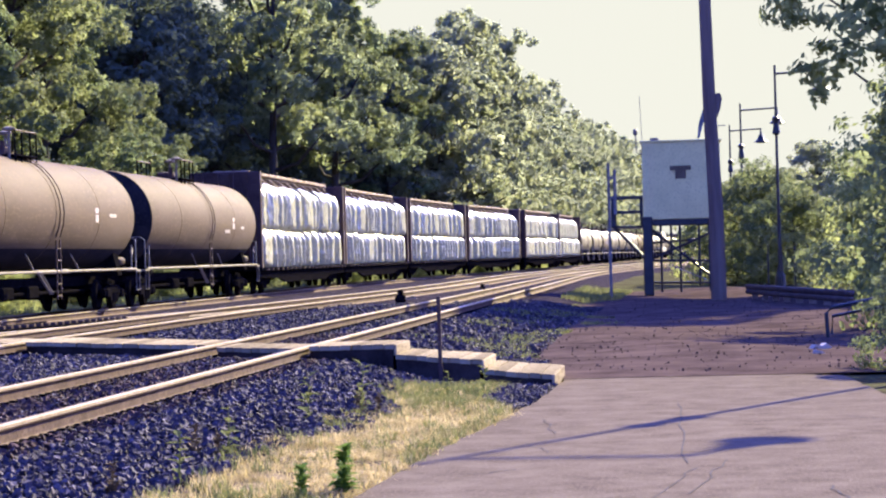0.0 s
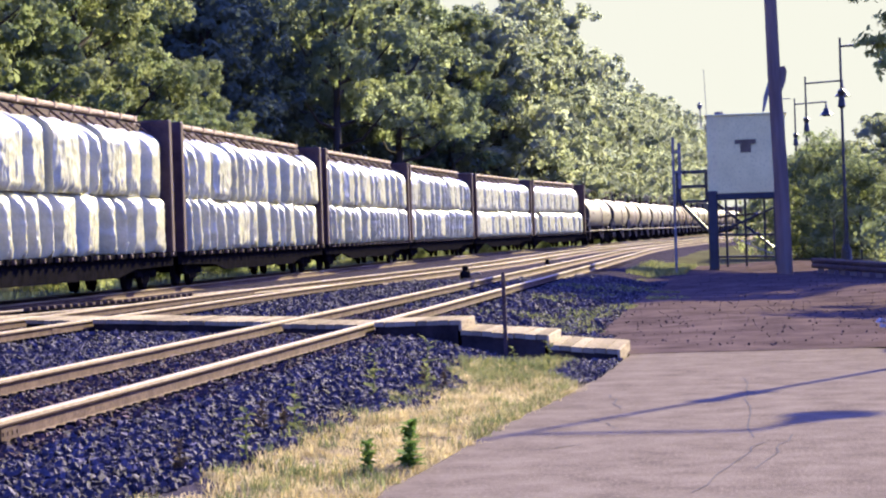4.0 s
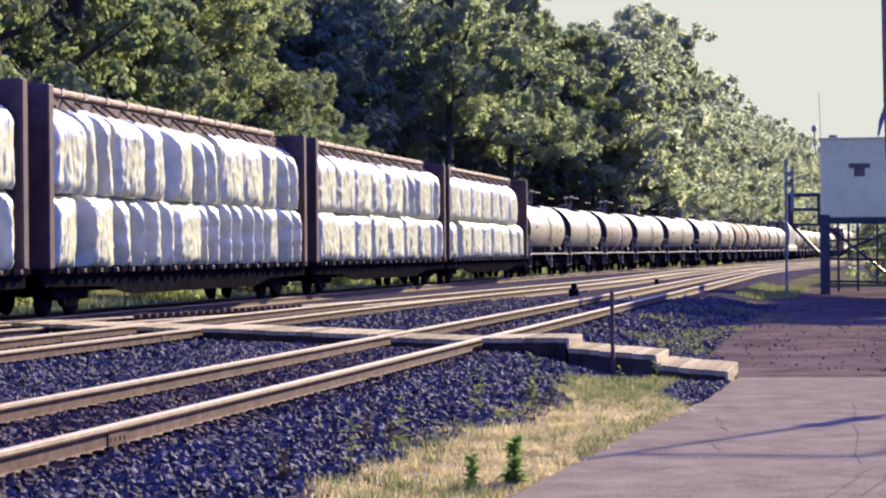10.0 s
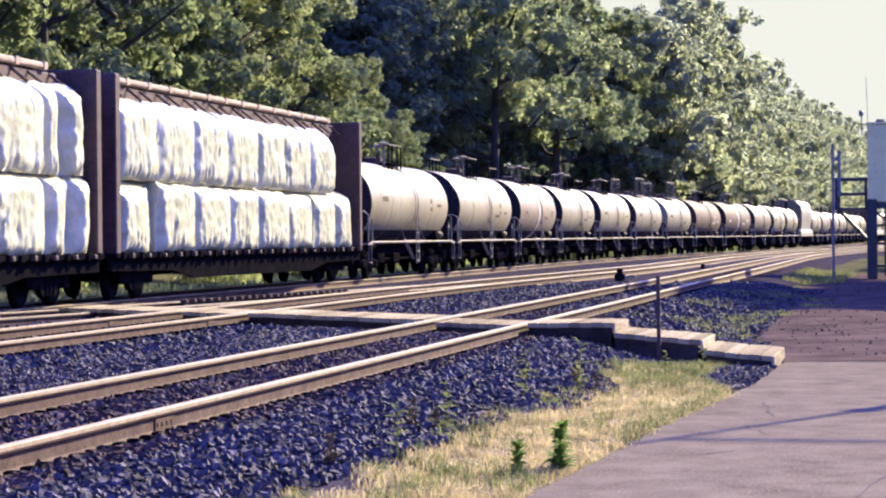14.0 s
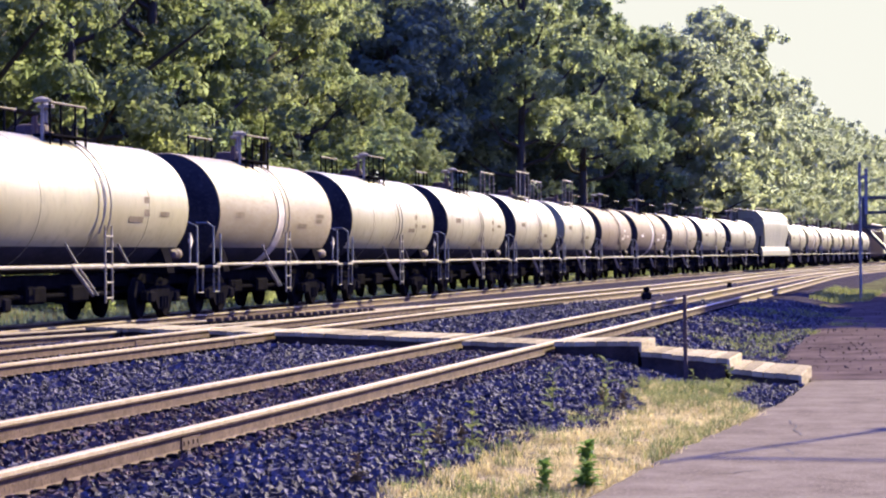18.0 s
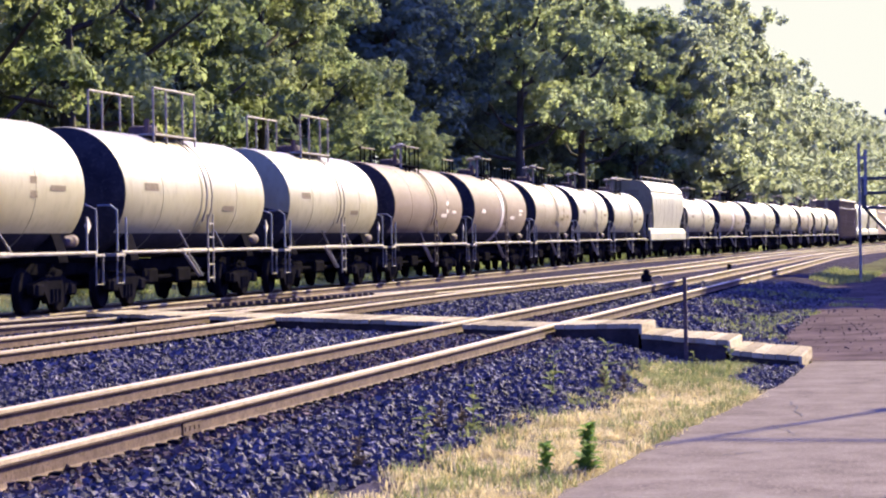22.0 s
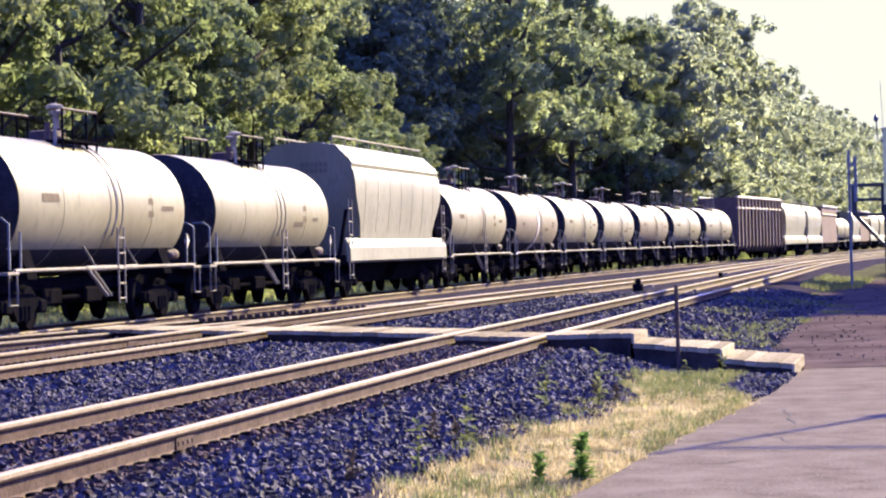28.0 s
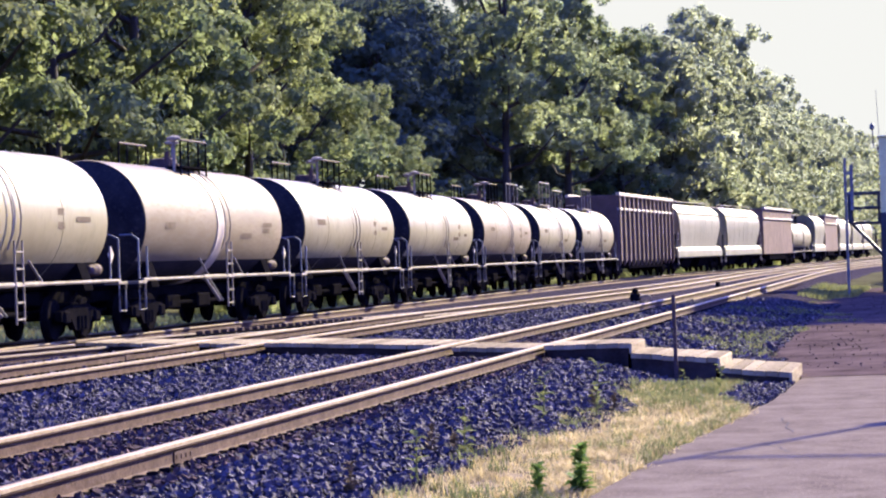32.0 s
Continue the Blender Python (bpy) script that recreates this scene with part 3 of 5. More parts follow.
def tank_car(label, shell_mat, length, variant=0, dia=2.78, top=3.82, pale_head=False):
    """A tank on saddles and a thin frame, with a walkway bar along each side."""
    car = thing("tank_car", label, "tank car", group="freight train")
    half = length / 2
    hs = half - 0.85
    r = dia / 2
    zc = top - r

    def ring(prof, a0, a1, n, name, material):
        """Part of the tank's skin between two angles."""
        m_ = MB()
        full = a1 - a0 >= 360
        for y, rr in prof:
            for k in range(n + (0 if full else 1)):
                q = radians(a0 + (a1 - a0) * k / n)
                m_.v.append((rr * math.cos(q), y, zc + rr * math.sin(q)))
        c = n if full else n + 1
        m_.f = [(i * c + k, i * c + (k + 1) % c, (i + 1) * c + (k + 1) % c, (i + 1) * c + k) for i in range(len(prof) - 1) for k in range(n)]
        return m_.mesh(name, material, 30)
    key = (shell_mat.name, round(length, 1), dia)
    rim = 0.36
    body = [(-hs + rim, r * 0.988), (-hs + rim + 0.12, r), (hs - rim - 0.12, r), (hs - rim, r * 0.988)]
    dome = [(hs - 0.5 * (1 - math.cos(a)), r * math.sin(a)) for a in [math.pi / 2 * k / 8 for k in range(9)]]
    dome = [(y, rr) for y, rr in dome if y > hs - rim] + [(hs - rim, r * 0.988)]
    dome[0] = (hs, 0.01)
    part("shell", keep(("shell",) + key, lambda: ring(body, -38, 218, 52, "shell", shell_mat)), None, car)
    # dark from the angle where sunlight ends: grime plus painted shade
    part("lower_shell", keep(("lower",) + key, lambda: ring(body, 218, 322, 22, "lower_shell", M["tank_under"])), None, car, "dark lower shell, grime and underside shade in its colour")
    for e in (-1, 1):
        if pale_head:
            part("head", keep(("upper_head", e) + key, lambda: ring([(e * y, rr) for y, rr in dome], -14, 194, 34, "head", shell_mat)), None, car, "pale rounded tank end")
            part("lower_head", keep(("lower_head", e) + key, lambda: ring([(e * y, rr) for y, rr in dome], 194, 346, 26, "lower_head", M["tank_under"])), None, car, "dark lower half of the tank end")
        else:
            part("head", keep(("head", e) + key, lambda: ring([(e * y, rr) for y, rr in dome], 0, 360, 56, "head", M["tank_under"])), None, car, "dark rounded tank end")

    if variant % 3 == 1:
        part("shell_band", keep(("band", shell_mat.name, dia), lambda: MB().turned([(-0.3, r - 0.03), (-0.3, r + 0.025), (0.3, r + 0.025), (0.3, r - 0.03)], "y", 56, pose(0, 0, zc)).mesh("shell_band", M["mark"], 30)), None, car, "pale band round the tank")
    else:
        for k in (-0.5, 0.0, 0.5):
            part("weld_seam", keep(("seam", shell_mat.name, dia), lambda: MB().turned([(-0.02, r - 0.02), (-0.01, r + 0.006), (0.01, r + 0.006), (0.02, r - 0.02)], "y", 56, pose(0, 0, zc)).mesh("weld_seam", shell_mat, 60)), None, car, m=pose(0, k * hs, 0))

    def under():
        m_ = MB().box(-0.3, 0.3, -half + 0.3, half - 0.3, 0.72, 1.02, 0.03)
        for s in (-1, 1):
            y = s * (half - 2.1)
            m_.slab([(-1.25, 1.0), (1.25, 1.0), (1.2, 1.25), (0.95, zc - 0.45), (-0.95, zc - 0.45), (-1.2, 1.25)], y - 0.25, y + 0.25, "y")
            m_.box(-1.45, 1.45, s * (half - 0.45) - 0.15, s * (half - 0.45) + 0.15, 0.98, 1.1, 0.02)
            m_.box(-0.55, 0.55, s * 1.2 - 0.5, s * 1.2 + 0.5, 0.45, 0.8, 0.05)
        m_.tube([(0.4, -half + 2, 0.6), (0.4, half - 2, 0.6)], 0.05, 8)
        return m_.mesh("underframe", M["blacksteel"])
    part("underframe", keep(("under", round(length, 1), dia), under), None, car, "black steel underframe with saddles")
    for s in (-1, 1):
        bar = MB().tube([(s * 1.42, -half + 0.75, 1.18), (s * 1.42, -1.7, 1.18)], 0.036, 8).tube([(s * 1.42, -1.7, 1.18), (s * 1.42, 1.5, 1.18)], 0.052, 8).tube([(s * 1.42, 1.5, 1.18), (s * 1.42, half - 0.75, 1.18)], 0.036, 8)
        placard = MB().box(-0.008, 0.008, -0.13, 0.13, -0.13, 0.13, 0.004)
        part("placard", keep(("placard", s), lambda: placard.mesh("placard", M["mark"])), None, car, "blank diamond-shaped placard", m=pose(s * 1.36, half - 1.05, 1.72, 45, 0, 0))
        holder = MB().tube([(s * 1.34, half - 1.05, 1.18), (s * 1.34, half - 1.05, 1.56)], 0.018, 6)
        part("placard_post", keep(("placpost", s, round(length, 1)), lambda: holder.mesh("placard_post", M["greysteel"])), None, car)
        part("side_bar", keep(("bar", s, round(length, 1)), lambda: bar.mesh("side_bar", M["steelbright"])), None, car, "light worn side walkway bar")
        for y in (-0.2, 0.28):
            br = MB().tube([(s * 1.42, 0, 1.18), (s * 1.34, -0.5, 1.62)], 0.025, 6)
            part("brace", keep(("brace", s, dia), lambda: br.mesh("brace", M["steelbright"])), None, car, m=pose(0, y * hs, 0))
        for e in (-1, 1):
            yy = e * (half - 0.62)
            hr = MB().tube([(s * 1.38, yy, 1.2), (s * 1.38, yy, 2.05), (s * 1.2, yy - e * 0.12, 2.15), (s * 0.9, yy - e * 0.2, 2.15)], 0.024, 6)
            hr.tube([(s * 1.38, yy - e * 0.55, 1.2), (s * 1.38, yy - e * 0.55, 1.9)], 0.024, 6)
            part("grab_rail", keep(("grab", s, e, round(length, 1)), lambda: hr.mesh("grab_rail", M["greysteel"])), None, car, "thin grab rail")
            st = MB().box(s * 1.3 - 0.16, s * 1.3 + 0.16, yy - 0.28, yy + 0.28, 1.1, 1.16, 0.01)
            st.tube([(s * 1.44, yy - 0.2, 1.1), (s * 1.44, yy - 0.2, 0.55), (s * 1.44, yy + 0.2, 0.55), (s * 1.44, yy + 0.2, 1.1)], 0.02, 6)
            part("corner_step", keep(("step", s, e, round(length, 1)), lambda: st.mesh("corner_step", M["steelbright"])), None, car)
        lm = M["steelbright"] if shell_mat.name in ("tank_white", "tank_tan") else M["darkbrown"]
        lad = ladder(car, 0.35, s * 1.46, 0.45, 2.0, 0.4, 5, lm, "ladder beside the tank")
        # bars that climb on round the shell
        for yy in (-0.2, 0.2):
            crv = MB().tube([(s * (r + 0.07) * math.cos(radians(q)), yy, zc + (r + 0.07) * math.sin(radians(q))) for q in range(-24, 85, 12)], 0.018, 5)
            part("ladder_bar", keep(("ladbar", s, dia, top, yy, lm.name), lambda: crv.mesh("ladder_bar", lm)), None, lad)
        # platform drain stains and a brake cylinder at the end
        cy = MB().turned([(-0.36, 0.03), (-0.34, 0.1), (-0.26, 0.13), (0.26, 0.13), (0.34, 0.1), (0.36, 0.03)], "y", 14)
        part("brake_cylinder", keep("brakecyl", lambda: cy.mesh("brake_cylinder", M["darkbrown"], 40)), None, car, "dark brake reservoir", m=pose(s * 1.0, half - 1.2, 1.42))
        sg = MB().tube([(s * 1.44, -1.6, 1.15), (s * 1.5, -0.7, 0.62)], 0.04, 6).tube([(s * 1.44, -1.3, 1.15), (s * 1.5, -0.45, 0.62)], 0.03, 6)
        part("stirrup", keep(("stir", s), lambda: sg.mesh("stirrup", M["steelbright"])), None, car)
    # fittings on top
    tp = MB().turned([(top - 0.06, 0.42), (top + 0.08, 0.42), (top + 0.08, 0.34), (top + 0.2, 0.32), (top + 0.23, 0.24)], "z", 20)
    tp.tube([(0.0, 0.75, top), (0.0, 0.75, top + 0.3)], 0.08, 10).tube([(0.35, -0.75, top - 0.1), (0.35, -0.75, top + 0.35)], 0.07, 8)
    part("manway", keep(("man", top), lambda: tp.mesh("manway", M["darkbrown"])), None, car, "manway dome and valves on top")
    tall = 0.6 if variant % 3 != 2 else 1.0
    wide = 1.0 if variant % 3 != 2 else 1.5
    pmat = M["steelbright"] if variant % 3 == 2 else M["blacksteel"]
    pk = (variant % 3, top)
    for s in (-1, 1):
        part("walk_plate", keep(("pplate", s, pk), lambda: MB().box(s * 0.6 - 0.2, s * 0.6 + 0.2, -wide, wide, top - 0.06, top - 0.01, 0.01).mesh("walk_plate", pmat)), None, car, "grating walk on top")
        for y in (-wide, -wide * 0.4, wide * 0.4, wide):
            part("rail_post", keep(("ppost", s, pk), lambda: MB().tube([(s * 0.76, 0, top - 0.3), (s * 0.76, 0, top + tall)], 0.026, 6).mesh("rail_post", pmat)), None, car, m=pose(0, y, 0))
        part("hand_rail", keep(("prail", s, pk), lambda: MB().tube([(s * 0.76, -wide, top + tall), (s * 0.76, wide, top + tall)], 0.03, 6).mesh("hand_rail", M["steelbright"] if variant % 3 == 2 else M["darkbrown"])), None, car, "pipe hand rail")
    if variant % 3 != 2:
        # caps kept pale: sun glints on the top fittings, put into the colour
        for y in (-wide, 0.75):
            part("vent_cap", keep(("ventcap", top, y), lambda: MB().turned([(top + tall - 0.02, 0.02), (top + tall, 0.17), (top + tall + 0.06, 0.18), (top + tall + 0.11, 0.04)], "z", 12, pose(0.6 if y < 0 else 0.0, y, 0)).tube([(0.6 if y < 0 else 0.0, y, top - 0.15), (0.6 if y < 0 else 0.0, y, top + tall)], 0.04, 8).mesh("vent_cap", M["steelbright"])), None, car, "capped relief valve, sun glint in its pale colour")
    # lettering blocks and panels that cannot be read
    mk = M["mark"] if shell_mat.name in ("tank_black", "tank_brown") else M["markdark"]

    marks = ((-hs * 0.72, 0.9, 2, 0.16), (-hs * 0.72, 0.7, -6, 0.14), (hs * 0.45, 0.35, -8, 0.4), (hs * 0.62, 0.8, -2, 0.1), (hs * 0.62, 0.6, -8, 0.1), (hs * 0.3, 0.9, -14, 0.12))
    chosen = {0: (0, 2, 3), 1: (1, 3, 4, 5), 2: (0, 5), 3: (2, 4, 5)}[variant]
    for y0, w, a0, h in [marks[k] for k in chosen]:
        def bar_mesh():
            q, a1 = radians(a0), radians(a0) + h / r
            return MB().add([((r + 0.012) * math.cos(t), yy, zc + (r + 0.012) * math.sin(t)) for t, yy in ((q, 0), (q, w), (a1, w), (a1, 0))], [(0, 1, 2, 3)]).mesh("marking", mk)
        part("marking", keep(("mark", mk.name, w, a0, h, dia), bar_mesh), None, car, "faded marking", m=pose(0, y0, 0))
    for s in (-1, 1):
        truck(car, s * (half - 2.1))
    couplers(car, half)
    return car


def bale_mesh(w, h, d, seed, slack=0.78):
    """One wrapped stack: a barrel of loose sheet with a drawn-in end, a rounded top and creases."""
    rnd = random.Random(seed)
    m_ = MB()
    ox, oz = rnd.uniform(0, 99), rnd.uniform(0, 99)
    nx, nz = 46, 30
    kind = rnd.random()
    deep = (rnd.uniform(0.5, 0.7) if slack > 0.5 else rnd.uniform(0.35, 0.55)) if kind < slack else rnd.uniform(0.1, 0.25)
    taper = rnd.uniform(0.2, 0.4) if kind < slack else rnd.uniform(0.0, 0.12)
    ramp = rnd.uniform(0.24, 0.36)
    split = rnd.choice((None, None, 0.5, 0.58)) if kind < slack else None
    crown = rnd.uniform(0.5, 0.75)
    knee = rnd.uniform(0.0, 0.35)
    lean = rnd.uniform(-0.05, 0.09)
    folds = [(rnd.uniform(-0.4, 0.48) * w, rnd.uniform(0.015, 0.05), rnd.uniform(0.02, 0.05), rnd.uniform(-0.25, 0.25)) for _ in range(13)]
    for j in range(nz + 1):
        for i in range(nx + 1):
            u, b = i / nx, j / nz * 2 - 1
            y, z = (u - 0.5) * w, (b + 1) * h / 2
            q = u + lean * b + 0.025 * noise.noise(Vector((z * 2.2, ox, oz)))
            reach, full = w * (split or 1.0), 1.0
            if split and q > split:
                q, reach, full = q - split, w * (1 - split), 0.85
            q = max(0.0, q * w)
            side = deep * full * max(0.0, 1.0 - q / ramp) ** 1.1 + taper * full * max(0.0, (q / reach - 0.36) / 0.64) ** 1.5
            top = crown * max(0.0, (b - knee) / (1 - knee)) ** 2.6
            low = 0.12 * max(0.0, (-b - 0.72) / 0.28) ** 2
            x = -((side ** 3 + top ** 3 + low ** 3) ** (1 / 3))
            x -= 0.06 * max(0.0, (u - 0.9) / 0.1) ** 2
            for fy, fd, fw, tilt in folds:
                p = (y - fy - tilt * b) / fw
                x -= fd * math.exp(-p * p) * (0.3 + 0.7 * abs(b))
            # short level creases gather along the bend of the sheet
            bend = math.exp(-((q - ramp) / 0.16) ** 2)
            x += 0.035 * bend * noise.noise(Vector((oz, z * 7.0, ox)))
            x += 0.04 * noise.noise(Vector((y * 1.5 + ox, z * 1.2, oz))) + 0.02 * abs(noise.noise(Vector((y * 5 + ox, z * 1.6, oz)))) + 0.012 * noise.noise(Vector((y * 13, z * 9 + oz, ox)))
            # drawn lines that fan down from the top and gather at the foot
            pull = noise.noise(Vector((y * 6.5 + 0.8 * z + ox, z * 0.9, oz)))
            x -= 0.035 * max(0.0, 0.32 - abs(pull)) / 0.32 * (0.4 + 0.6 * abs(b))
            x += 0.022 * noise.noise(Vector((y * 3.0 + oz, z * 5.5 + y, ox)))
            hem = 0.05 * noise.noise(Vector((y * 2.6, ox, oz))) * max(0.0, -b) ** 3
            m_.v.append((x, y * (1 - 0.012 * abs(b) ** 4), z + (0.06 * noise.noise(Vector((y * 1.6, ox, oz))) - 0.02) * max(0.0, b) ** 2 + max(-0.01, hem)))
    for j in range(nz):
        m_.f += [(j * (nx + 1) + i, j * (nx + 1) + i + 1, (j + 1) * (nx + 1) + i + 1, (j + 1) * (nx + 1) + i) for i in range(nx)]
    n0 = len(m_.v)
    rim = [i for i in range(nx + 1)] + [(j + 1) * (nx + 1) - 1 for j in range(1, nz + 1)] + [nz * (nx + 1) + i for i in range(nx - 1, -1, -1)] + [j * (nx + 1) for j in range(nz - 1, 0, -1)]
    for i in rim:
        x, y, z = m_.v[i]
        m_.v.append((-d, y, z))
    k = len(rim)
    m_.f += [(rim[i], n0 + i, n0 + (i + 1) % k, rim[(i + 1) % k]) for i in range(k)]
    m_.f.append(tuple(n0 + i for i in range(k)))
    return m_.mesh("bale", M["wrap"], 50)


def centerbeam(length, last=False, seed=0):
    car = thing("centerbeam_flatcar", "brown center-beam flatcar stacked with shrink-wrapped white bales", "freight car", group="freight train")
    half = length / 2 - 0.55

    def deck():
        m_ = MB().box(-1.42, 1.42, -half, half, 0.92, 1.04, 0.02)
        for s in (-1, 1):
            m_.slab([(-half, 0.66), (-half, 0.95), (half, 0.95), (half, 0.66), (half - 4.2, 0.62), (half - 6.0, 0.42), (-half + 6.0, 0.42), (-half + 4.2, 0.62)], s * 1.25 - 0.05, s * 1.25 + 0.05)
            n = int(2 * half / 0.62)
            for i in range(n):
                y = -half + 0.3 + i * 0.62
                m_.box(s * 1.42 - 0.05, s * 1.42 + 0.05, y, y + 0.2, 0.9, 1.06, 0.015)
        return m_.mesh("deck", M["blacksteel"])
    part("deck", keep(("cbdeck", round(length, 1)), deck), None, car, "dark steel deck with winch pockets")
    for s in (-1, 1):
        bh = part("end_bulkhead", keep("bulkhead", lambda: MB().box(-1.4, 1.4, -0.16, 0.16, 1.0, 4.84, 0.03).mesh("end_bulkhead", M["darkbrown"])), None, car, "full-height brown end bulkhead", m=pose(0, s * (half - 0.2), 0, 0, 0, 0 if s > 0 else 180))
        for x in (-0.9, -0.3, 0.3, 0.9):
            part("rib", keep("bulkhead_rib", lambda: MB().box(-0.05, 0.05, 0.162, 0.26, 1.0, 4.78, 0.01).mesh("rib", M["darkbrown"])), None, bh, m=pose(x, 0, 0))

    def chord():
        m_ = MB().box(-0.7, 0.7, -half + 1.2, half - 1.2, 4.78, 4.92, 0.04)
        n = 14
        for k in range(n):
            y = -half + 1.4 + k * (2 * half - 2.8) / (n - 1)
            m_.box(-0.715, 0.715, y - 0.1, y + 0.1, 4.765, 4.93, 0.01)
        return m_.mesh("top_chord", M["chord"])
    part("top_chord", keep(("chord", round(length, 1)), chord), None, car, "sunlit dusty top chord of the center beam")

    def beam():
        m_ = MB().box(-0.2, 0.2, -half, half, 4.2, 4.76, 0.02)
        m_.box(-0.62, 0.62, -half + 0.6, half - 0.6, 4.36, 4.74, 0.02)
        for i in range(11):
            y = -half + 1.0 + i * (2 * half - 2) / 10
            m_.box(-0.12, 0.12, y - 0.12, y + 0.12, 1.0, 4.3, 0.02)
            m_.tube([(0.6, y, 4.72), (0.95, y + 0.05, 4.42)], 0.035, 6)
            m_.tube([(0.6, y + 0.9, 4.7), (0.9, y + 0.95, 4.45)], 0.03, 6)
        return m_.mesh("center_beam", M["darkbrown"])
    part("center_beam", keep(("beam", round(length, 1)), beam), None, car, "brown center beam with posts")
    for i in range(20):
        part("winch", keep("winch", lambda: MB().box(-0.05, 0.05, -0.07, 0.07, -0.05, 0.05, 0.015).mesh("winch", M["darkbrown"])), None, car, m=pose(1.48, -half + 0.8 + i * (2 * half - 1.6) / 19, 0.98, 0, 0, 0))
    n = 10 if seed < 4 else 8
    slack = 0.78 if seed < 4 else 0.45
    w = (2 * half - 0.85) / n
    rnd = random.Random(100 + seed)
    for side in (-1, 1):
        for k in range(n):
            y = -half + 0.42 + (k + 0.5) * w
            for tier, (z, h) in enumerate(((1.05, 1.74), (2.62, 1.88))):
                if last and tier == 1 and k == n - 1:
                    continue
                part("wrapped_bale", keep(("bale", tier, rnd.randrange(14), round(w, 2)), lambda: bale_mesh(w - 0.03, h, 1.22, 31 * tier + rnd.randrange(1000), slack)), None, car, "" if k else "white shrink-wrapped bale", m=pose(side * (1.48 - 0.05 * tier - rnd.uniform(0, 0.07)), y, z, 0, 0, 0 if side > 0 else 180))
    for s in (-1, 1):
        truck(car, s * (half - 2.3))
    couplers(car, length / 2)
    return car


def hopper_car(length, label, material):
    """A covered hopper: curved sides, a roof walk with rails, sloped ends and a bright side sill."""
    car = thing("covered_hopper", label, "hopper car", group="freight train")
    half = length / 2 - 0.6
    sec = [(1.38, 1.62), (1.4, 1.95), (1.45, 2.3), (1.5, 2.7), (1.53, 3.1), (1.53, 3.45), (1.48, 3.75), (1.42, 3.86), (1.45, 3.98), (1.36, 4.12), (0.95, 4.52), (0.5, 4.62)]

    def body():
        m_ = MB()
        ring = [(x, z) for x, z in sec] + [(-x, z) for x, z in sec[::-1]] + [(-0.9, 1.2), (0.9, 1.2)]
        n = len(ring)
        full = half - 0.9
        ys = [-1.0] + [-1 + 0.08 + i * (2 - 0.16) / 8 for i in range(9)] + [1.0]
        for s_ in ys:
            # the ends are cut back below the shoulder, where the slope sheets run in
            m_.v += [(x, s_ * (full - 1.0 * smooth(3.3, 1.9, z)), z) for x, z in ring]
        for j in range(len(ys) - 1):
            m_.f += [(j * n + k, j * n + (k + 1) % n, (j + 1) * n + (k + 1) % n, (j + 1) * n + k) for k in range(n)]
        m_.f += [tuple(range(n)), tuple((len(ys) - 1) * n + k for k in range(n))]
        return m_.mesh("body", material, 35)
    part("body", keep(("hopbody", material.name, round(length, 1)), body), None, car)
    for s in (-1, 1):
        part("side_sill", keep(("hopsill", s, round(length, 1)), lambda: MB().slab([(s * 1.36, 1.78), (s * 1.43, 1.7), (s * 1.52, 1.5), (s * 1.53, 1.12), (s * 1.46, 1.06), (s * 1.4, 1.12)], -half + 0.1, half - 0.1, "y").mesh("side_sill", material)), None, car, "pale flat side sill")
        for i in range(7):
            y = -half + 2.2 + i * (2 * half - 4.4) / 6
            part("side_seam", keep(("hopseam", s, material.name), lambda: MB().tube([(s * 1.4, 0, 1.95), (s * 1.45, 0, 2.3), (s * 1.5, 0, 2.7), (s * 1.53, 0, 3.1), (s * 1.53, 0, 3.45), (s * 1.48, 0, 3.72)], 0.007, 5).mesh("side_seam", material)), None, car, m=pose(0, y, 0))
        for e in (-1, 1):
            ladder(car, e * (half - 0.35), s * 1.48, 0.6, 2.9, 0.42, 6, M["steelbright"], "corner ladder")
        rl = MB()
        for i in range(9):
            y = -half + 0.9 + i * (2 * half - 1.8) / 8
            rl.tube([(s * 0.85, y, 4.5), (s * 0.85, y, 4.78)], 0.02, 6)
        rl.tube([(s * 0.85, -half + 0.9, 4.78), (s * 0.85, half - 0.9, 4.78)], 0.03, 6)
        part("roof_rail", keep(("hoprail", s, round(length, 1)), lambda: rl.mesh("roof_rail", M["steelbright"])), None, car, "roof walk railing")

    def under():
        m_ = MB().box(-0.35, 0.35, -half, half, 0.75, 1.2, 0.03)
        for y in (-half * 0.38, half * 0.38):
            m_.slab([(-1.38, 1.3), (1.38, 1.3), (0.9, 0.45), (-0.9, 0.45)], y - 1.9, y + 1.9, "y")
        for e in (-1, 1):
            m_.box(-1.4, 1.4, e * half - 0.1, e * half + 0.1, 1.0, 1.3, 0.02)
            m_.tube([(1.2, e * (half - 0.05), 1.3), (1.2, e * (half - 1.0), 2.6)], 0.06, 6).tube([(-1.2, e * (half - 0.05), 1.3), (-1.2, e * (half - 1.0), 2.6)], 0.06, 6)
        return m_.mesh("underframe", M["blacksteel"])
    part("underframe", keep(("hopunder", round(length, 1)), under), None, car, "black underframe and outlet gates")

    def lettering():
        m_ = MB()
        e = -half + 0.885
        for row, z in enumerate((3.9, 3.72)):
            for i in range(6):
                m_.add([(-0.1 + i * 0.14, e, z), (-0.01 + i * 0.14, e, z), (-0.01 + i * 0.14, e, z + 0.12), (-0.1 + i * 0.14, e, z + 0.12)], [(0, 1, 2, 3)])
        return m_.mesh("lettering", M["markdark"])
    part("lettering", keep(("hoplet", round(length, 1)), lettering), None, car, "two rows of dark lettering bars")
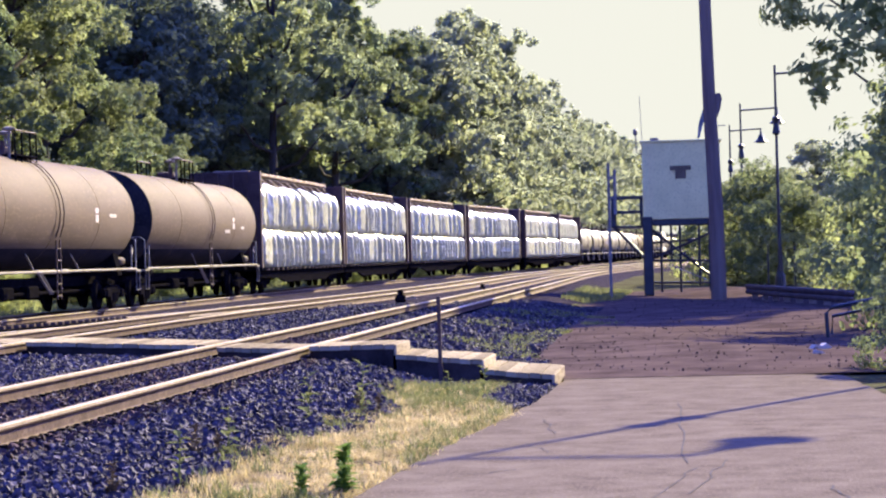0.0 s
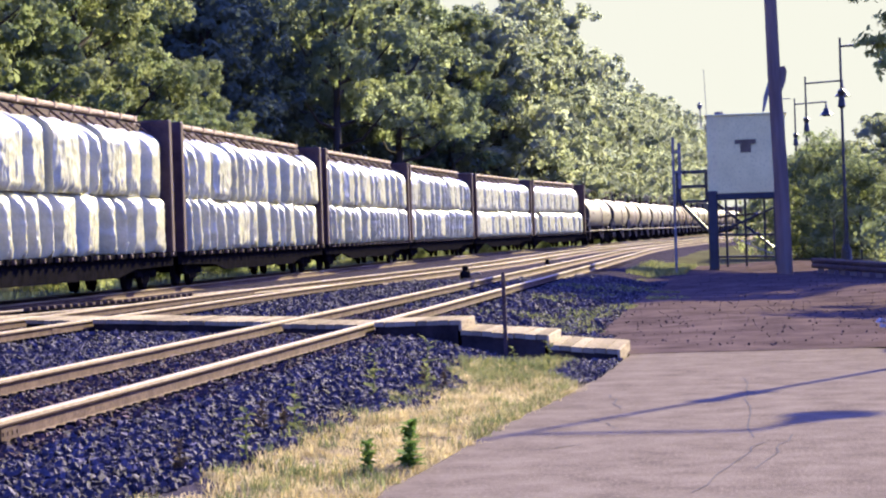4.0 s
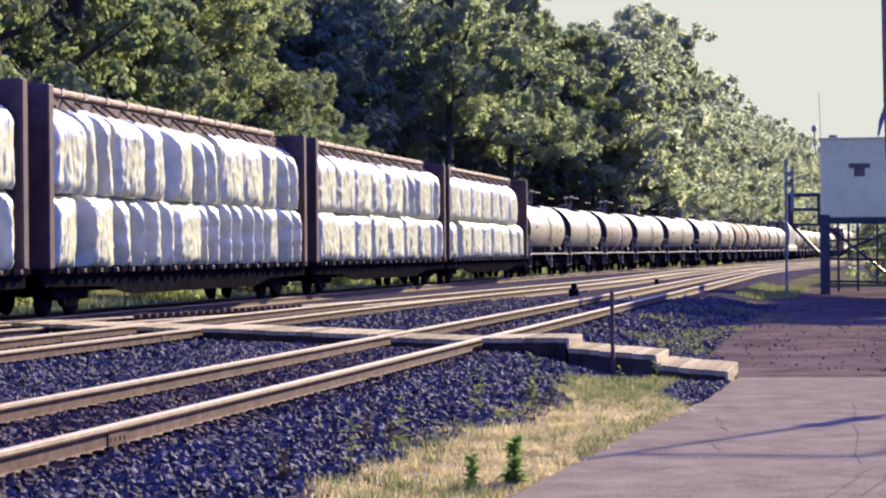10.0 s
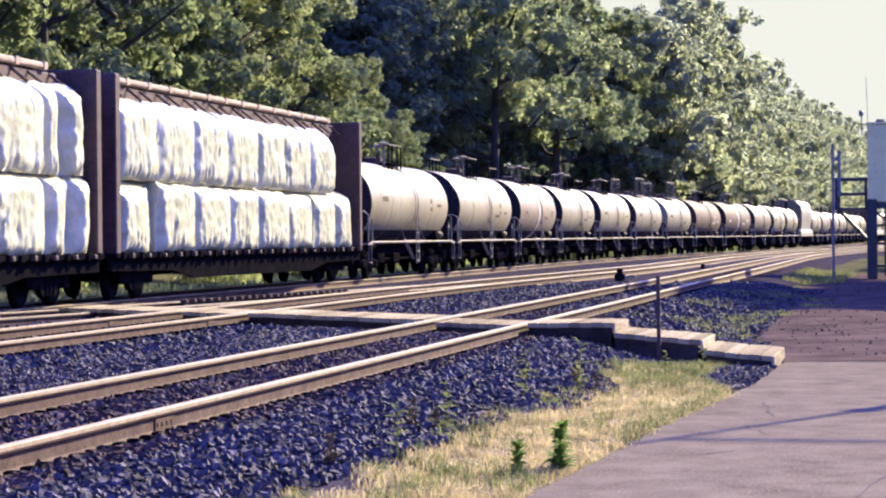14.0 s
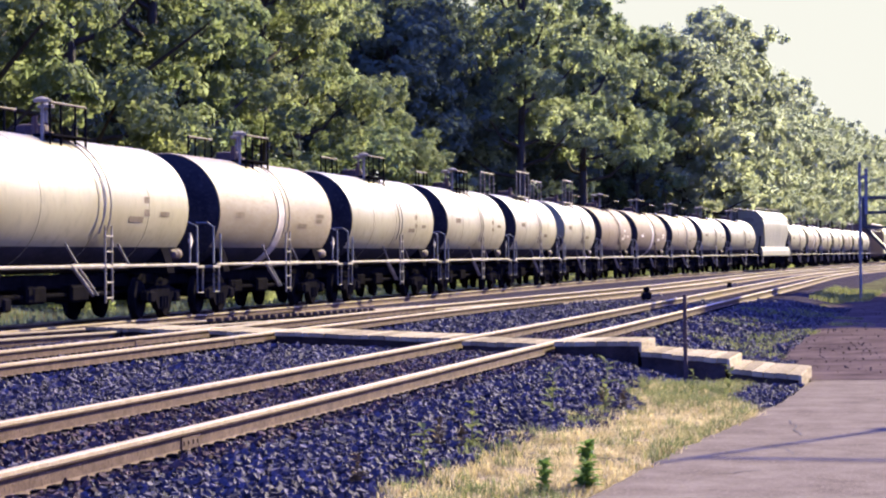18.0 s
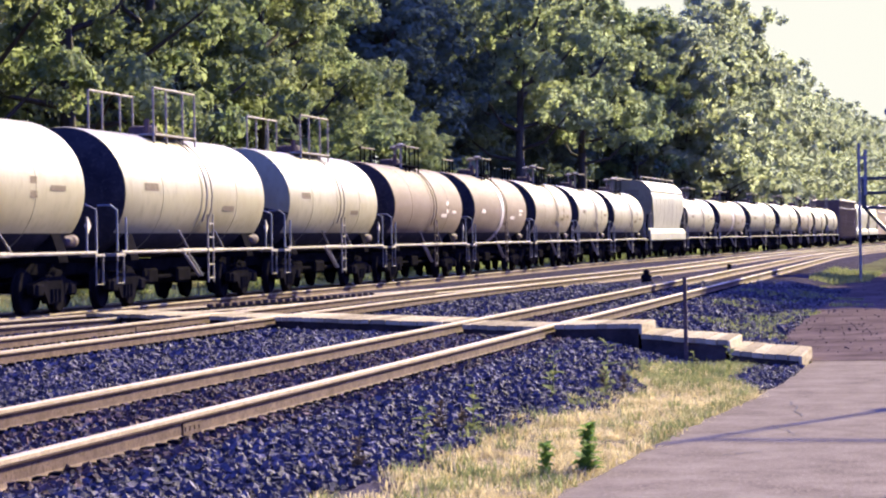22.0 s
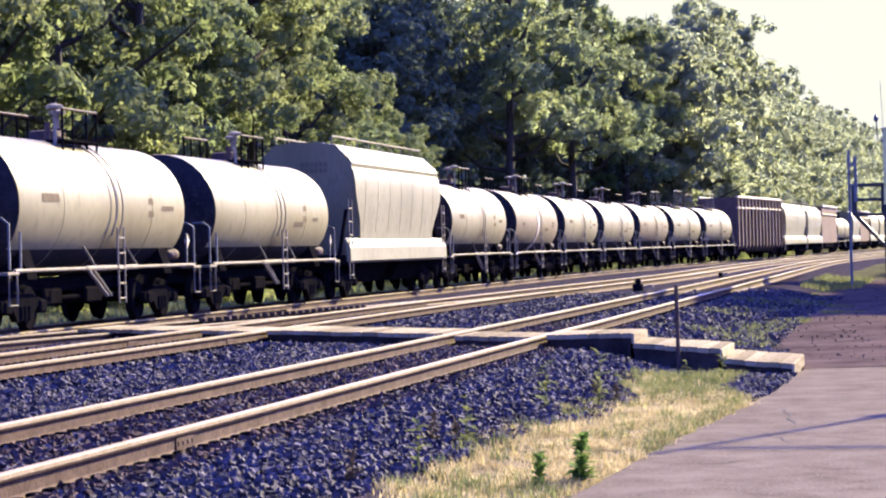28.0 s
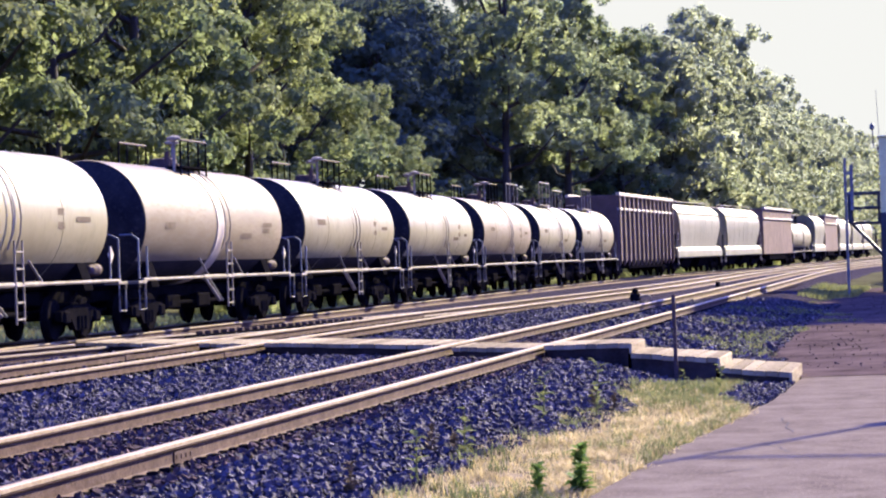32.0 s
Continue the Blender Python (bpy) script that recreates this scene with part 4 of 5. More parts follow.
    for s in (-1, 1):
        truck(car, s * (half - 1.5))
    couplers(car, length / 2)
    return car


def box_car(length, label, ribs=True, height=4.7):
    """A steel car with outside posts."""
    car = thing("ribbed_freight_car", label, "freight car", group="freight train")
    half = length / 2 - 0.5
    part("body", keep(("boxbody", round(length, 1), height), lambda: MB().box(-1.38, 1.38, -half, half, 1.05, height, 0.03).mesh("body", M["boxred"])), None, car)
    for s in (-1, 1):
        part("top_rail", keep(("boxtop", s, round(length, 1), height), lambda: MB().box(s * 1.42 - 0.1, s * 1.42 + 0.1, -half, half, height - 0.06, height + 0.12, 0.02).box(s * 1.42 - 0.06, s * 1.42 + 0.06, -half, half, height - 0.85, height - 0.72, 0.02).mesh("top_rail", M["mark"])), None, car, "sunlit top rail")
        if ribs:
            n = 14
            for i in range(n):
                y = -half + 0.15 + i * (2 * half - 0.3) / (n - 1)
                part("side_post", keep(("boxpost", s, height), lambda: MB().slab([(s * 1.37, 0.75), (s * 1.52, 0.95), (s * 1.52, height - 0.05), (s * 1.37, height)], -0.07, 0.07, "y").mesh("side_post", M["boxred"])), None, car, m=pose(0, y, 0))
    part("underframe", keep(("boxunder", round(length, 1)), lambda: MB().box(-0.4, 0.4, -half, half, 0.7, 1.05, 0.03).box(-1.3, 1.3, -half + 4, half - 4, 0.6, 1.05, 0.03).mesh("underframe", M["blacksteel"])), None, car)
    for s in (-1, 1):
        truck(car, s * (half - 1.7))
    couplers(car, length / 2)
    return car


W, TN, BR, BK = M["tank_white"], M["tank_tan"], M["tank_brown"], M["tank_black"]
LW, LT = "cream-white tank car with a dusty shell", "dusty tan tank car with road grime"
TRAIN = []     # (car, distance of its middle from the train's zero mark)


def couple(car, a, b):
    TRAIN.append((car, (a + b) / 2))


couple(tank_car("long dark brown tank car with a railed platform", BK, 20.3, 0, 3.05, 4.25), -138.3, -118.0)
couple(tank_car("long dark brown tank car with a railed platform", BK, 20.3, 3, 3.05, 4.25), -118.0, -97.7)
cuts = [-97.7, -73.4, -49.4, -25.2, -0.9, 23.4, 46.9]
for i, (a, b) in enumerate(zip(cuts, cuts[1:])):
    couple(centerbeam(24.2, i == 5, i), a, b)
cuts = [46.9, 61.8, 76.0, 88.9, 102.6, 116.2, 129.0, 141.3, 154.4, 168.0, 180.4, 192.8, 206.0]
for i, (a, b, c) in enumerate(zip(cuts, cuts[1:], (W, W, TN, W, W, W, W, BR, BR, TN, W, W))):
    lb = "brown tank car with a railed platform" if c is BR else LT if c is TN else LW
    if i == 6:
        lb = "white tank car with a tall pipe railing on top"
    couple(tank_car(lb, c, b - a, 2 if i in (5, 6) else 1 if i in (2, 8) else (3 if i % 2 else 0), pale_head=i == 6), a, b)
couple(hopper_car(15.4, "pale grey covered hopper with curved sides and roof rails", M["hopper"]), 206.0, 221.4)
cuts = [221.4, 235.0, 248.5, 262.0, 275.5, 289.0, 302.5, 316.2]
for i, (a, b, c) in enumerate(zip(cuts, cuts[1:], (W, TN, W, W, TN, W, W))):
    couple(tank_car(LT if c is TN else LW, c, 13.5, 2 if i >= 5 else 1 if i == 1 else (3 if i % 2 else 0)), a, b)
couple(box_car(22.0, "brown ribbed high-sided freight car"), 316.4, 338.6)
couple(hopper_car(20.2, "pale covered hopper car", M["hopper"]), 338.8, 359.0)
couple(hopper_car(17.8, "pale covered hopper car", M["hopper"]), 359.0, 376.8)
couple(box_car(19.4, "dark brown steel freight car", False), 376.8, 396.2)
couple(tank_car("dusty white tank car with a dark end", W, 20.6, 0), 396.4, 417.0)
couple(hopper_car(14.6, "pale covered hopper car", M["hopper"]), 417.0, 431.6)
couple(box_car(17.4, "dark brown steel freight car", False), 431.6, 449.0)
couple(hopper_car(20.0, "pale covered hopper car", M["hopper"]), 449.0, 469.0)
couple(hopper_car(20.0, "pale covered hopper car", M["hopper"]), 469.0, 489.0)
couple(hopper_car(20.0, "pale covered hopper car", M["hopper"]), 489.0, 509.0)


def rolled(t):
    for (a, p), (b, q) in zip(ROLLED, ROLLED[1:]):
        if a <= t <= b:
            return p + (q - p) * (t - a) / (b - a)


def motions():
    """The train rolls towards the camera's left along the far track."""
    times = [a for a, _ in ROLLED] + [5.17, 5.83, 15.17, 15.83, 26.17, 26.83]
    times.sort()
    for car, mid in TRAIN:
        rows = []
        for t in times:
            x, y, a = path(mid - rolled(t), LAT_T)
            rows.append((t, pose(x, y, RAIL_T, 0, 0, -math.degrees(a))))
        walk(car, rows)

# ---- timber foot crossing ----
walkway = thing("timber_foot_crossing", "weathered timber foot crossing with three low steps over the tracks", "foot crossing")


def front(x):
    """The crossing runs askew to the tracks: its front line."""
    return 27.12 + 0.95 * (-1.53 - x)


def deck_span(x0, x1, z0, z1, deep, thick=0.06, w=0.15):
    """Planks laid side by side along the tracks, tops from z0 to z1."""
    n = max(1, round((x1 - x0) / w))
    w = (x1 - x0) / n
    for i in range(n):
        a, b = 0.004, w - 0.004
        t = z0 + (z1 - z0) * (i + 0.5) / n + RNG.uniform(-0.006, 0.004)
        sk = 0.95 * (b - a)
        o = [(a, 0), (b, -sk), (b, deep - sk), (a, deep)]
        me = keep(("plank", round(w, 3), deep, thick), lambda: MB().slab([(p, q) for p, q in o], -thick, 0, "z").mesh("plank", M["timber"]))
        x = x0 + i * w
        part("plank", me, None, walkway, m=pose(x, front(x) + RNG.uniform(-0.025, 0.025), t, 0, math.degrees(math.atan2(z0 - z1, x1 - x0)), RNG.uniform(-0.3, 0.3)))


def stringer(x0, x1, back, z0, z1, low, label="timber stringer, front shade in its dark colour"):
    """A timber under the planks, set back from their front line, darkened to hold the front's shade."""
    o = [(x, front(x) + back + d) for x, d in ((x0, 0), (x1, 0), (x1, 0.14), (x0, 0.14))]
    m_ = MB().slab(o, low, 0, "z")
    m_.v = [(x, y, low if z < 0 or k < 4 else (z0 + (z1 - z0) * (x - x0) / (x1 - x0))) for k, (x, y, z) in enumerate(m_.v)]
    part("stringer", m_, M["tie"], walkway, label)


R1, R2, R3, R4 = LAT_N + GAUGE + 0.09, LAT_N - GAUGE - 0.09, LAT_S + GAUGE + 0.09, LAT_S - GAUGE - 0.09
for x0, x1, z0, z1, deep, low in ((R1, -3.55, 0.41, 0.455, 1.5, 0.06), (R2 + 0.2, R1 - 0.2, 0.375, 0.375, 1.6, 0.2), (R3, R2, 0.40, 0.40, 1.9, 0.1), (R4 + 0.2, R3 - 0.2, 0.38, 0.38, 1.8, 0.2), (-14.6, R4, 0.36, 0.37, 1.8, 0.1), (-3.54, -2.38, 0.33, 0.288, 1.85, -0.04), (-2.37, -1.5, 0.176, 0.14, 2.3, -0.05)):
    deck_span(x0, x1, z0, z1, deep)
    for back in (0.03, deep - 0.2):
        stringer(x0 + 0.01, x1 - 0.03, back, z0 - 0.063, z1 - 0.063, low)
for x, z, deep, low in ((-3.55, 0.45, 1.5, 0.32), (-2.38, 0.285, 1.85, 0.16), (-1.5, 0.138, 2.3, -0.03)):
    part("end_board", MB().box(x - 0.012, x + 0.022, front(x) + 0.02, front(x) + deep - 0.02, low, z - 0.004, 0.006), M["timber"], walkway)

# ties that show through the ballast
for tr, latf, z, u0, n in ((tk_n, lambda u: LAT_N, RAIL_N, 12, 150), (tk_s, s_lat, RAIL_S, 20, 110)):
    tm = MB().box(-1.3, 1.3, -0.11, 0.11, -0.17, 0.0, 0.015).mesh("tie", M["tie"])
    for i in range(n):
        u = u0 + i * 0.53
        x, y, a = path(u, latf(u))
        part("tie", tm, None, tr, m=pose(x, y, z - 0.188, 0, 0, RNG.uniform(-1, 1)))

# ---- marker stake, switch stands ----
stake = thing("marker_stake", "thin dark steel marker stake beside the tracks", "marker post", pose(-2.9, 28.2, -0.04, 0, -0.3, 0))
part("stake", MB().slab([(-0.022, -0.02), (0.022, -0.02), (0.022, 0.02), (0.01, 0.02), (0.01, -0.006), (-0.01, -0.006), (-0.01, 0.02), (-0.022, 0.02)], 0, 1.08, "z"), M["darkbrown"], stake)


def switch_stand(x, y, z, s):
    st = thing("switch_stand", "low black switch stand beside the middle track", "switch stand", pose(x, y, z), "switch stands")
    part("base", MB().box(-0.5 * s, 0.5 * s, -0.25, 0.25, 0, 0.1, 0.02), M["tie"], st)
    part("housing", MB().box(-0.2 * s, 0.2 * s, -0.2, 0.2, 0.1, 0.46 * s, 0.05), M["blacksteel"], st)
    part("lever", MB().tube([(0.15 * s, 0, 0.2), (0.5 * s, 0.1, 0.26), (0.62 * s, 0.12, 0.2)], 0.03, 8), M["steelbright"], st, "worn lever")
    part("target", MB().turned([(0.44 * s, 0.05), (0.58 * s, 0.1), (0.66 * s, 0.05)], "z", 12), M["blacksteel"], st)


switch_stand(-8.1, 68.0, 0.12, 0.7)
switch_stand(-7.8, 92.7, 0.1, 0.45)

# ---- raised hut ----
hut = thing("raised_signal_hut", "pale grey steel hut raised on dark legs with a side platform", "hut", pose(0.06, 82.7, -0.02))
HB, HT = 2.6, 5.24
part("body", MB().box(-1.33, 1.33, -1.2, 1.2, HB, HT, 0.02), M["hut"], hut)
part("roof", MB().box(-1.39, 1.39, -1.26, 1.26, HT, HT + 0.06, 0.015), M["hut"], hut, "thin overhanging roof sheet")
for x in (-0.88, -0.44, 0.0, 0.44, 0.88):
    part("wall_seam", MB().box(x - 0.012, x + 0.012, -1.212, -1.2, HB + 0.02, HT - 0.02), M["hut"], hut)
part("sign_board", MB().box(-0.38, 0.33, -1.24, -1.205, 4.27, 4.42, 0.005), M["markdark"], hut, "dark notice strip")
part("sign_panel", MB().box(-0.2, 0.16, -1.235, -1.205, 3.98, 4.27, 0.005), M["markdark"], hut, "dark notice panel")
part("vent_hood", MB().box(-1.05, -0.75, -0.3, 0.3, HT + 0.06, HT + 0.2, 0.02), M["greysteel"], hut)
for x in (-1.22, 1.22):
    for y in (-1.05, 1.05):
        part("leg", MB().box(x - 0.07, x + 0.07, y - 0.07, y + 0.07, 0, HB - 0.12, 0.01), M["lampblack"], hut, "dark steel leg")
part("corner_column", MB().box(-1.36, -1.02, -1.32, -0.98, 0.0, 2.7, 0.03), M["lampblack"], hut, "thick dark cable column")
part("floor_frame", MB().box(-1.34, 1.34, -1.2, -1.08, HB - 0.2, HB - 0.005, 0.01).box(-1.34, 1.34, 1.08, 1.2, HB - 0.2, HB - 0.005, 0.01).box(-1.34, -1.22, -1.08, 1.08, HB - 0.2, HB - 0.005, 0.01).box(1.22, 1.34, -1.08, 1.08, HB - 0.2, HB - 0.005, 0.01), M["lampblack"], hut)
for (x0, z0), (x1, z1) in (((-1.1, 1.25), (1.2, 2.2)), ((1.2, 0.4), (-1.1, 2.3)), ((-1.1, 1.2), (1.2, 1.15)), ((-1.1, 0.45), (0.9, 0.4)), ((-0.75, 0.1), (-0.75, 2.4)), ((-0.1, 0.1), (-0.1, 2.4)), ((0.55, 0.3), (0.55, 2.4)), ((0.9, 0.1), (0.9, 2.4)), ((-0.4, 1.2), (-0.4, 2.4)), ((-1.1, 1.8), (0.5, 1.9))):
    part("brace", MB().tube([(x0, -1.05, z0), (x1, 0.6 if z0 > 1.5 else -1.05, z1)], 0.042, 8), M["lampblack"], hut)
part("platform", MB().box(-2.37, -1.34, -1.1, 1.1, HB - 0.26, HB - 0.18, 0.01), M["lampblack"], hut, "side platform of dark grating")
for y in (-1.0, 1.0):
    part("platform_brace", MB().tube([(-2.3, y, HB - 0.26), (-1.3, y, 1.25)], 0.05, 8), M["lampblack"], hut)
for y in (-1.05, 1.05):
    for z in (HB + 0.3, HB + 0.8):
        part("rail_bar", MB().box(-2.37, -1.34, y - 0.03, y + 0.03, z - 0.035, z + 0.035, 0.008), M["lampblack"], hut, "black platform rail")
    part("rail_post", MB().box(-2.43, -2.31, y - 0.05, y + 0.05, HB - 0.24, HB + 0.84, 0.008), M["lampblack"], hut)
    part("rail_post", MB().box(-1.44, -1.38, y - 0.03, y + 0.03, HB - 0.24, HB + 0.82, 0.008), M["lampblack"], hut)
for z in (HB + 0.3, HB + 0.8):
    part("rail_bar", MB().box(-2.37, -2.31, -1.0, 1.0, z - 0.03, z + 0.03, 0.008), M["lampblack"], hut)
part("antenna", MB().tube([(-1.3, -1.1, 4.85), (-1.5, -1.1, 4.9), (-1.53, -1.1, 5.75)], 0.025, 6).turned([(5.5, 0.02), (5.55, 0.08), (5.68, 0.08), (5.74, 0.02)], "z", 8, pose(-1.53, -1.1, 0)).tube([(-1.3, -1.1, 5.0), (-1.33, -1.1, 6.0), (-1.36, -1.1, 6.85)], 0.01, 6), M["greysteel"], hut, "thin whip antenna")
ap = thing("grey_cable_mast", "tall thin grey post beside the raised hut", "post", pose(-2.19, 73.5, -0.03))
part("mast", MB().tube([(0, 0, 0), (0, 0, 4.3)], 0.045, 10), M["greysteel"], ap)
part("board", MB().box(0.14, 0.24, -0.02, 0.02, 2.7, 4.1, 0.01), M["greysteel"], ap, "narrow pale board")
part("bracket", MB().box(0.0, 0.14, -0.02, 0.02, 3.2, 3.26).box(0.0, 0.14, -0.02, 0.02, 3.8, 3.86), M["greysteel"], ap)

# ---- utility pole ----
up = thing("utility_pole", "leaning brown wooden utility pole with a broken cable guard", "utility pole", pose(1.07, 70.5, -0.2, 0, -1.1, 0))
part("shaft", MB().tube([(0, 0, 0), (0.03, 0, 3), (-0.02, 0, 6), (-0.01, 0, 11.0)], 0.24, 18, 0.17), M["pole"], up)
part("cable_guard", MB().slab([(-0.42, 5.0), (-0.36, 5.02), (-0.14, 5.7), (-0.12, 6.0), (-0.2, 5.9), (-0.36, 5.45)], -0.04, 0.04, "y"), M["greysteel"], up, "loose torn guard plate")
part("bracket", MB().slab([(0.15, 5.5), (0.3, 5.85), (0.36, 6.15), (0.3, 6.32), (0.16, 6.3)], -0.05, 0.05, "y"), M["pole"], up)
part("step_peg", MB().tube([(0.1, -0.05, 5.35), (0.42, -0.1, 5.35)], 0.015, 6), M["greysteel"], up)
guy = thing("guy_wire", "thin grey guy wire low beside the utility pole", "wire")
part("wire", MB().tube([(-0.3, 73.0, 1.05), (0.75, 71.5, 0.6)], 0.014, 6), M["greysteel"], guy, "grey wire")

# ---- street lamps ----
def street_lamp(x, y):
    lp = thing("street_lamp", "black steel street lamp with a bell-shaped hanging head", "street lamp", pose(x, y, -0.15), "street lamps")
    part("post", MB().tube([(0, 0, 0), (0, 0, 4), (0, 0, 9.05)], 0.085, 14, 0.045), M["lampblack"], lp)
    part("base", MB().turned([(0, 0.24), (0.5, 0.2), (0.7, 0.13), (0.9, 0.12)], "z", 16), M["lampblack"], lp)
    part("collar", MB().turned([(6.2, 0.07), (6.3, 0.16), (6.7, 0.1), (6.9, 0.17), (7.0, 0.07)], "z", 14), M["lampblack"], lp)
    part("arm", MB().tube([(0, 0, 8.7), (1.9, 0, 8.78)], 0.045, 8), M["lampblack"], lp)
    hd = part("lamp_head", MB().turned([(8.75, 0.04), (8.45, 0.07), (8.35, 0.15), (8.2, 0.19), (8.05, 0.34), (8.0, 0.4), (7.98, 0.38)], "z", 20, pose(1.85, 0, 0)), M["lampblack"], lp, "bell-shaped lamp head", 40)
    part("lens", MB().turned([(7.985, 0.3), (7.93, 0.22), (7.91, 0.02)], "z", 16, pose(1.85, 0, 0)), M["glass"], hd)


street_lamp(3.95, 97)
street_lamp(3.17, 122)
street_lamp(3.05, 143)
street_lamp(4.75, 31.7)

# ---- guard rail, parked car, fence posts ----
gr = thing("guard_rail", "weathered steel guard rail on short posts", "guard rail")
ends = [(1.97, 74.1), (2.96, 67.2), (4.04, 60.0), (5.2, 51.0)]
wave = [(0.0, 0.0), (0.04, 0.04), (0.04, 0.1), (0.0, 0.15), (0.04, 0.2), (0.04, 0.27), (0.0, 0.31)]
for (x0, y0), (x1, y1) in zip(ends, ends[1:]):
    m_ = MB()
    for x, y in ((x0, y0), (x1, y1)):
        m_.v += [(x - a, y, 0.1 + b) for a, b in wave] + [(x - a + 0.012, y, 0.1 + b) for a, b in wave[::-1]]
    k = 14
    m_.f += [(i, (i + 1) % k, k + (i + 1) % k, k + i) for i in range(k)] + [tuple(range(k)), tuple(range(k, 2 * k))]
    part("beam", m_, M["darkbrown"], gr, "dull rusted steel beam")
    for i in range(4):
        t = (i + 0.5) / 4
        part("post", MB().box(-0.09, 0.09, -0.09, 0.09, -0.3, 0.4, 0.01), M["pole"], gr, m=pose(x0 + (x1 - x0) * t + 0.11, y0 + (y1 - y0) * t, 0))

pc = thing("parked_car", "white parked car half hidden behind bushes", "car", pose(9.3, 118, -0.28, 0, 0, 14))
part("body", MB().slab([(-2.1, 0.35), (-2.15, 0.75), (-1.9, 0.9), (-1.1, 1.0), (1.6, 1.0), (2.0, 0.85), (2.05, 0.35)], -0.85, 0.85).slab([(-1.15, 1.0), (-0.5, 1.42), (0.9, 1.45), (1.6, 1.0)], -0.7, 0.7), M["white"], pc)
part("windscreen", MB().add([(-0.62, -1.12, 1.03), (0.62, -1.12, 1.03), (0.55, -0.56, 1.38), (-0.55, -0.56, 1.38)], [(0, 1, 2, 3)]), M["glass"], pc)
for x in (-0.6, 0.6):
    part("headlight", MB().box(x - 0.2, x + 0.2, -2.18, -2.1, 0.6, 0.76, 0.02), M["steelbright"], pc)
for x in (-0.8, 0.8):
    for y in (-1.3, 1.3):
        wh = part("wheel", MB().turned([(-0.1, 0.05), (-0.1, 0.3), (-0.07, 0.33), (0.07, 0.33), (0.1, 0.3), (0.1, 0.05)], "x", 18), M["lampblack"], pc, m=pose(x, y, 0.33))
fence = thing("black_fence", "thin black steel fence posts under the bushes", "fence")
for i in range(10):
    part("post", MB().box(-0.03, 0.03, -0.03, 0.03, -0.2, 1.6), M["lampblack"], fence, m=pose(3.3 + i * 0.55, 92 + i * 0.8, 0))
bench = thing("black_tube_rack", "bent black steel tube rack at the path's edge", "rack", pose(2.75, 41.0, -0.05))
part("hoop", MB().tube([(-0.3, 0, 0.0), (-0.32, 0, 0.42), (-0.22, 0, 0.52), (0.6, 0, 0.66), (0.7, 0, 0.6), (0.7, 0, 0)], 0.035, 8), M["lampblack"], bench)
part("inner_hoop", MB().tube([(-0.22, 0.25, 0.05), (-0.2, 0.25, 0.36), (0.6, 0.25, 0.5), (0.62, 0.25, 0.0)], 0.03, 8), M["lampblack"], bench)
for x, y, s in ((1.97, 35.2, 0.8), (1.86, 33.5, 0.4)):
    rag = thing("pale_debris", "scrap of tan litter on the gravel", "litter", pose(x, y, 0.0, 0, 0, 30 * s), "litter")
    part("scrap", MB().slab([(-0.2 * s, 0), (-0.1 * s, 0.08), (0.02, 0.06), (0.12 * s, 0.12 * s), (0.24 * s, 0.02)], -0.06, 0.07, "y"), M["mark"], rag)


# ---- plants ----
def crown_mesh(name, clumps, size, material, seed, count):
    """Leaves on the outside of clumps that sit on larger lobes; they face out of the lobe."""
    r = np.random.default_rng(seed)
    c = np.array([a for a, _, _ in clumps])
    out = np.array([b for _, b, _ in clumps])
    rad = np.array([k for _, _, k in clumps])
    share = rad ** 2 / np.sum(rad ** 2)
    pick = np.repeat(np.arange(len(clumps)), np.maximum(4, (share * count).astype(int)))
    n = len(pick)
    d = r.normal(size=(n, 3)) + out[pick] * 0.9 + np.array([0, 0, 0.25])
    d /= np.linalg.norm(d, axis=1)[:, None]
    p = c[pick] + d * (rad[pick] * np.clip(r.normal(0.85, 0.22, n), 0.2, 1.5))[:, None] * np.array([1.1, 1.1, 0.8])
    nrm = d * 0.9 + out[pick] * 0.4 + r.normal(size=(n, 3)) * 0.42 + np.array([0, 0, 0.2])
    nrm /= np.linalg.norm(nrm, axis=1)[:, None]
    t = np.cross(nrm, r.normal(size=(n, 3)))
    t /= np.linalg.norm(t, axis=1)[:, None]
    b = np.cross(nrm, t)
    s = (size * r.uniform(0.6, 1.3, n))[:, None]
    v = np.stack([p - t * s, p + b * s * 0.5 + nrm * s * 0.1, p + t * s, p - b * s * 0.5 + nrm * s * 0.1], 1).reshape(-1, 3)
    i = np.arange(n)[:, None] * 4
    f = np.concatenate([i + np.array([0, 1, 3]), i + np.array([1, 2, 3])], 0)
    me = bpy.data.meshes.new(name)
    me.from_pydata(v.tolist(), [], f.tolist())
    me.materials.append(material)
    return me


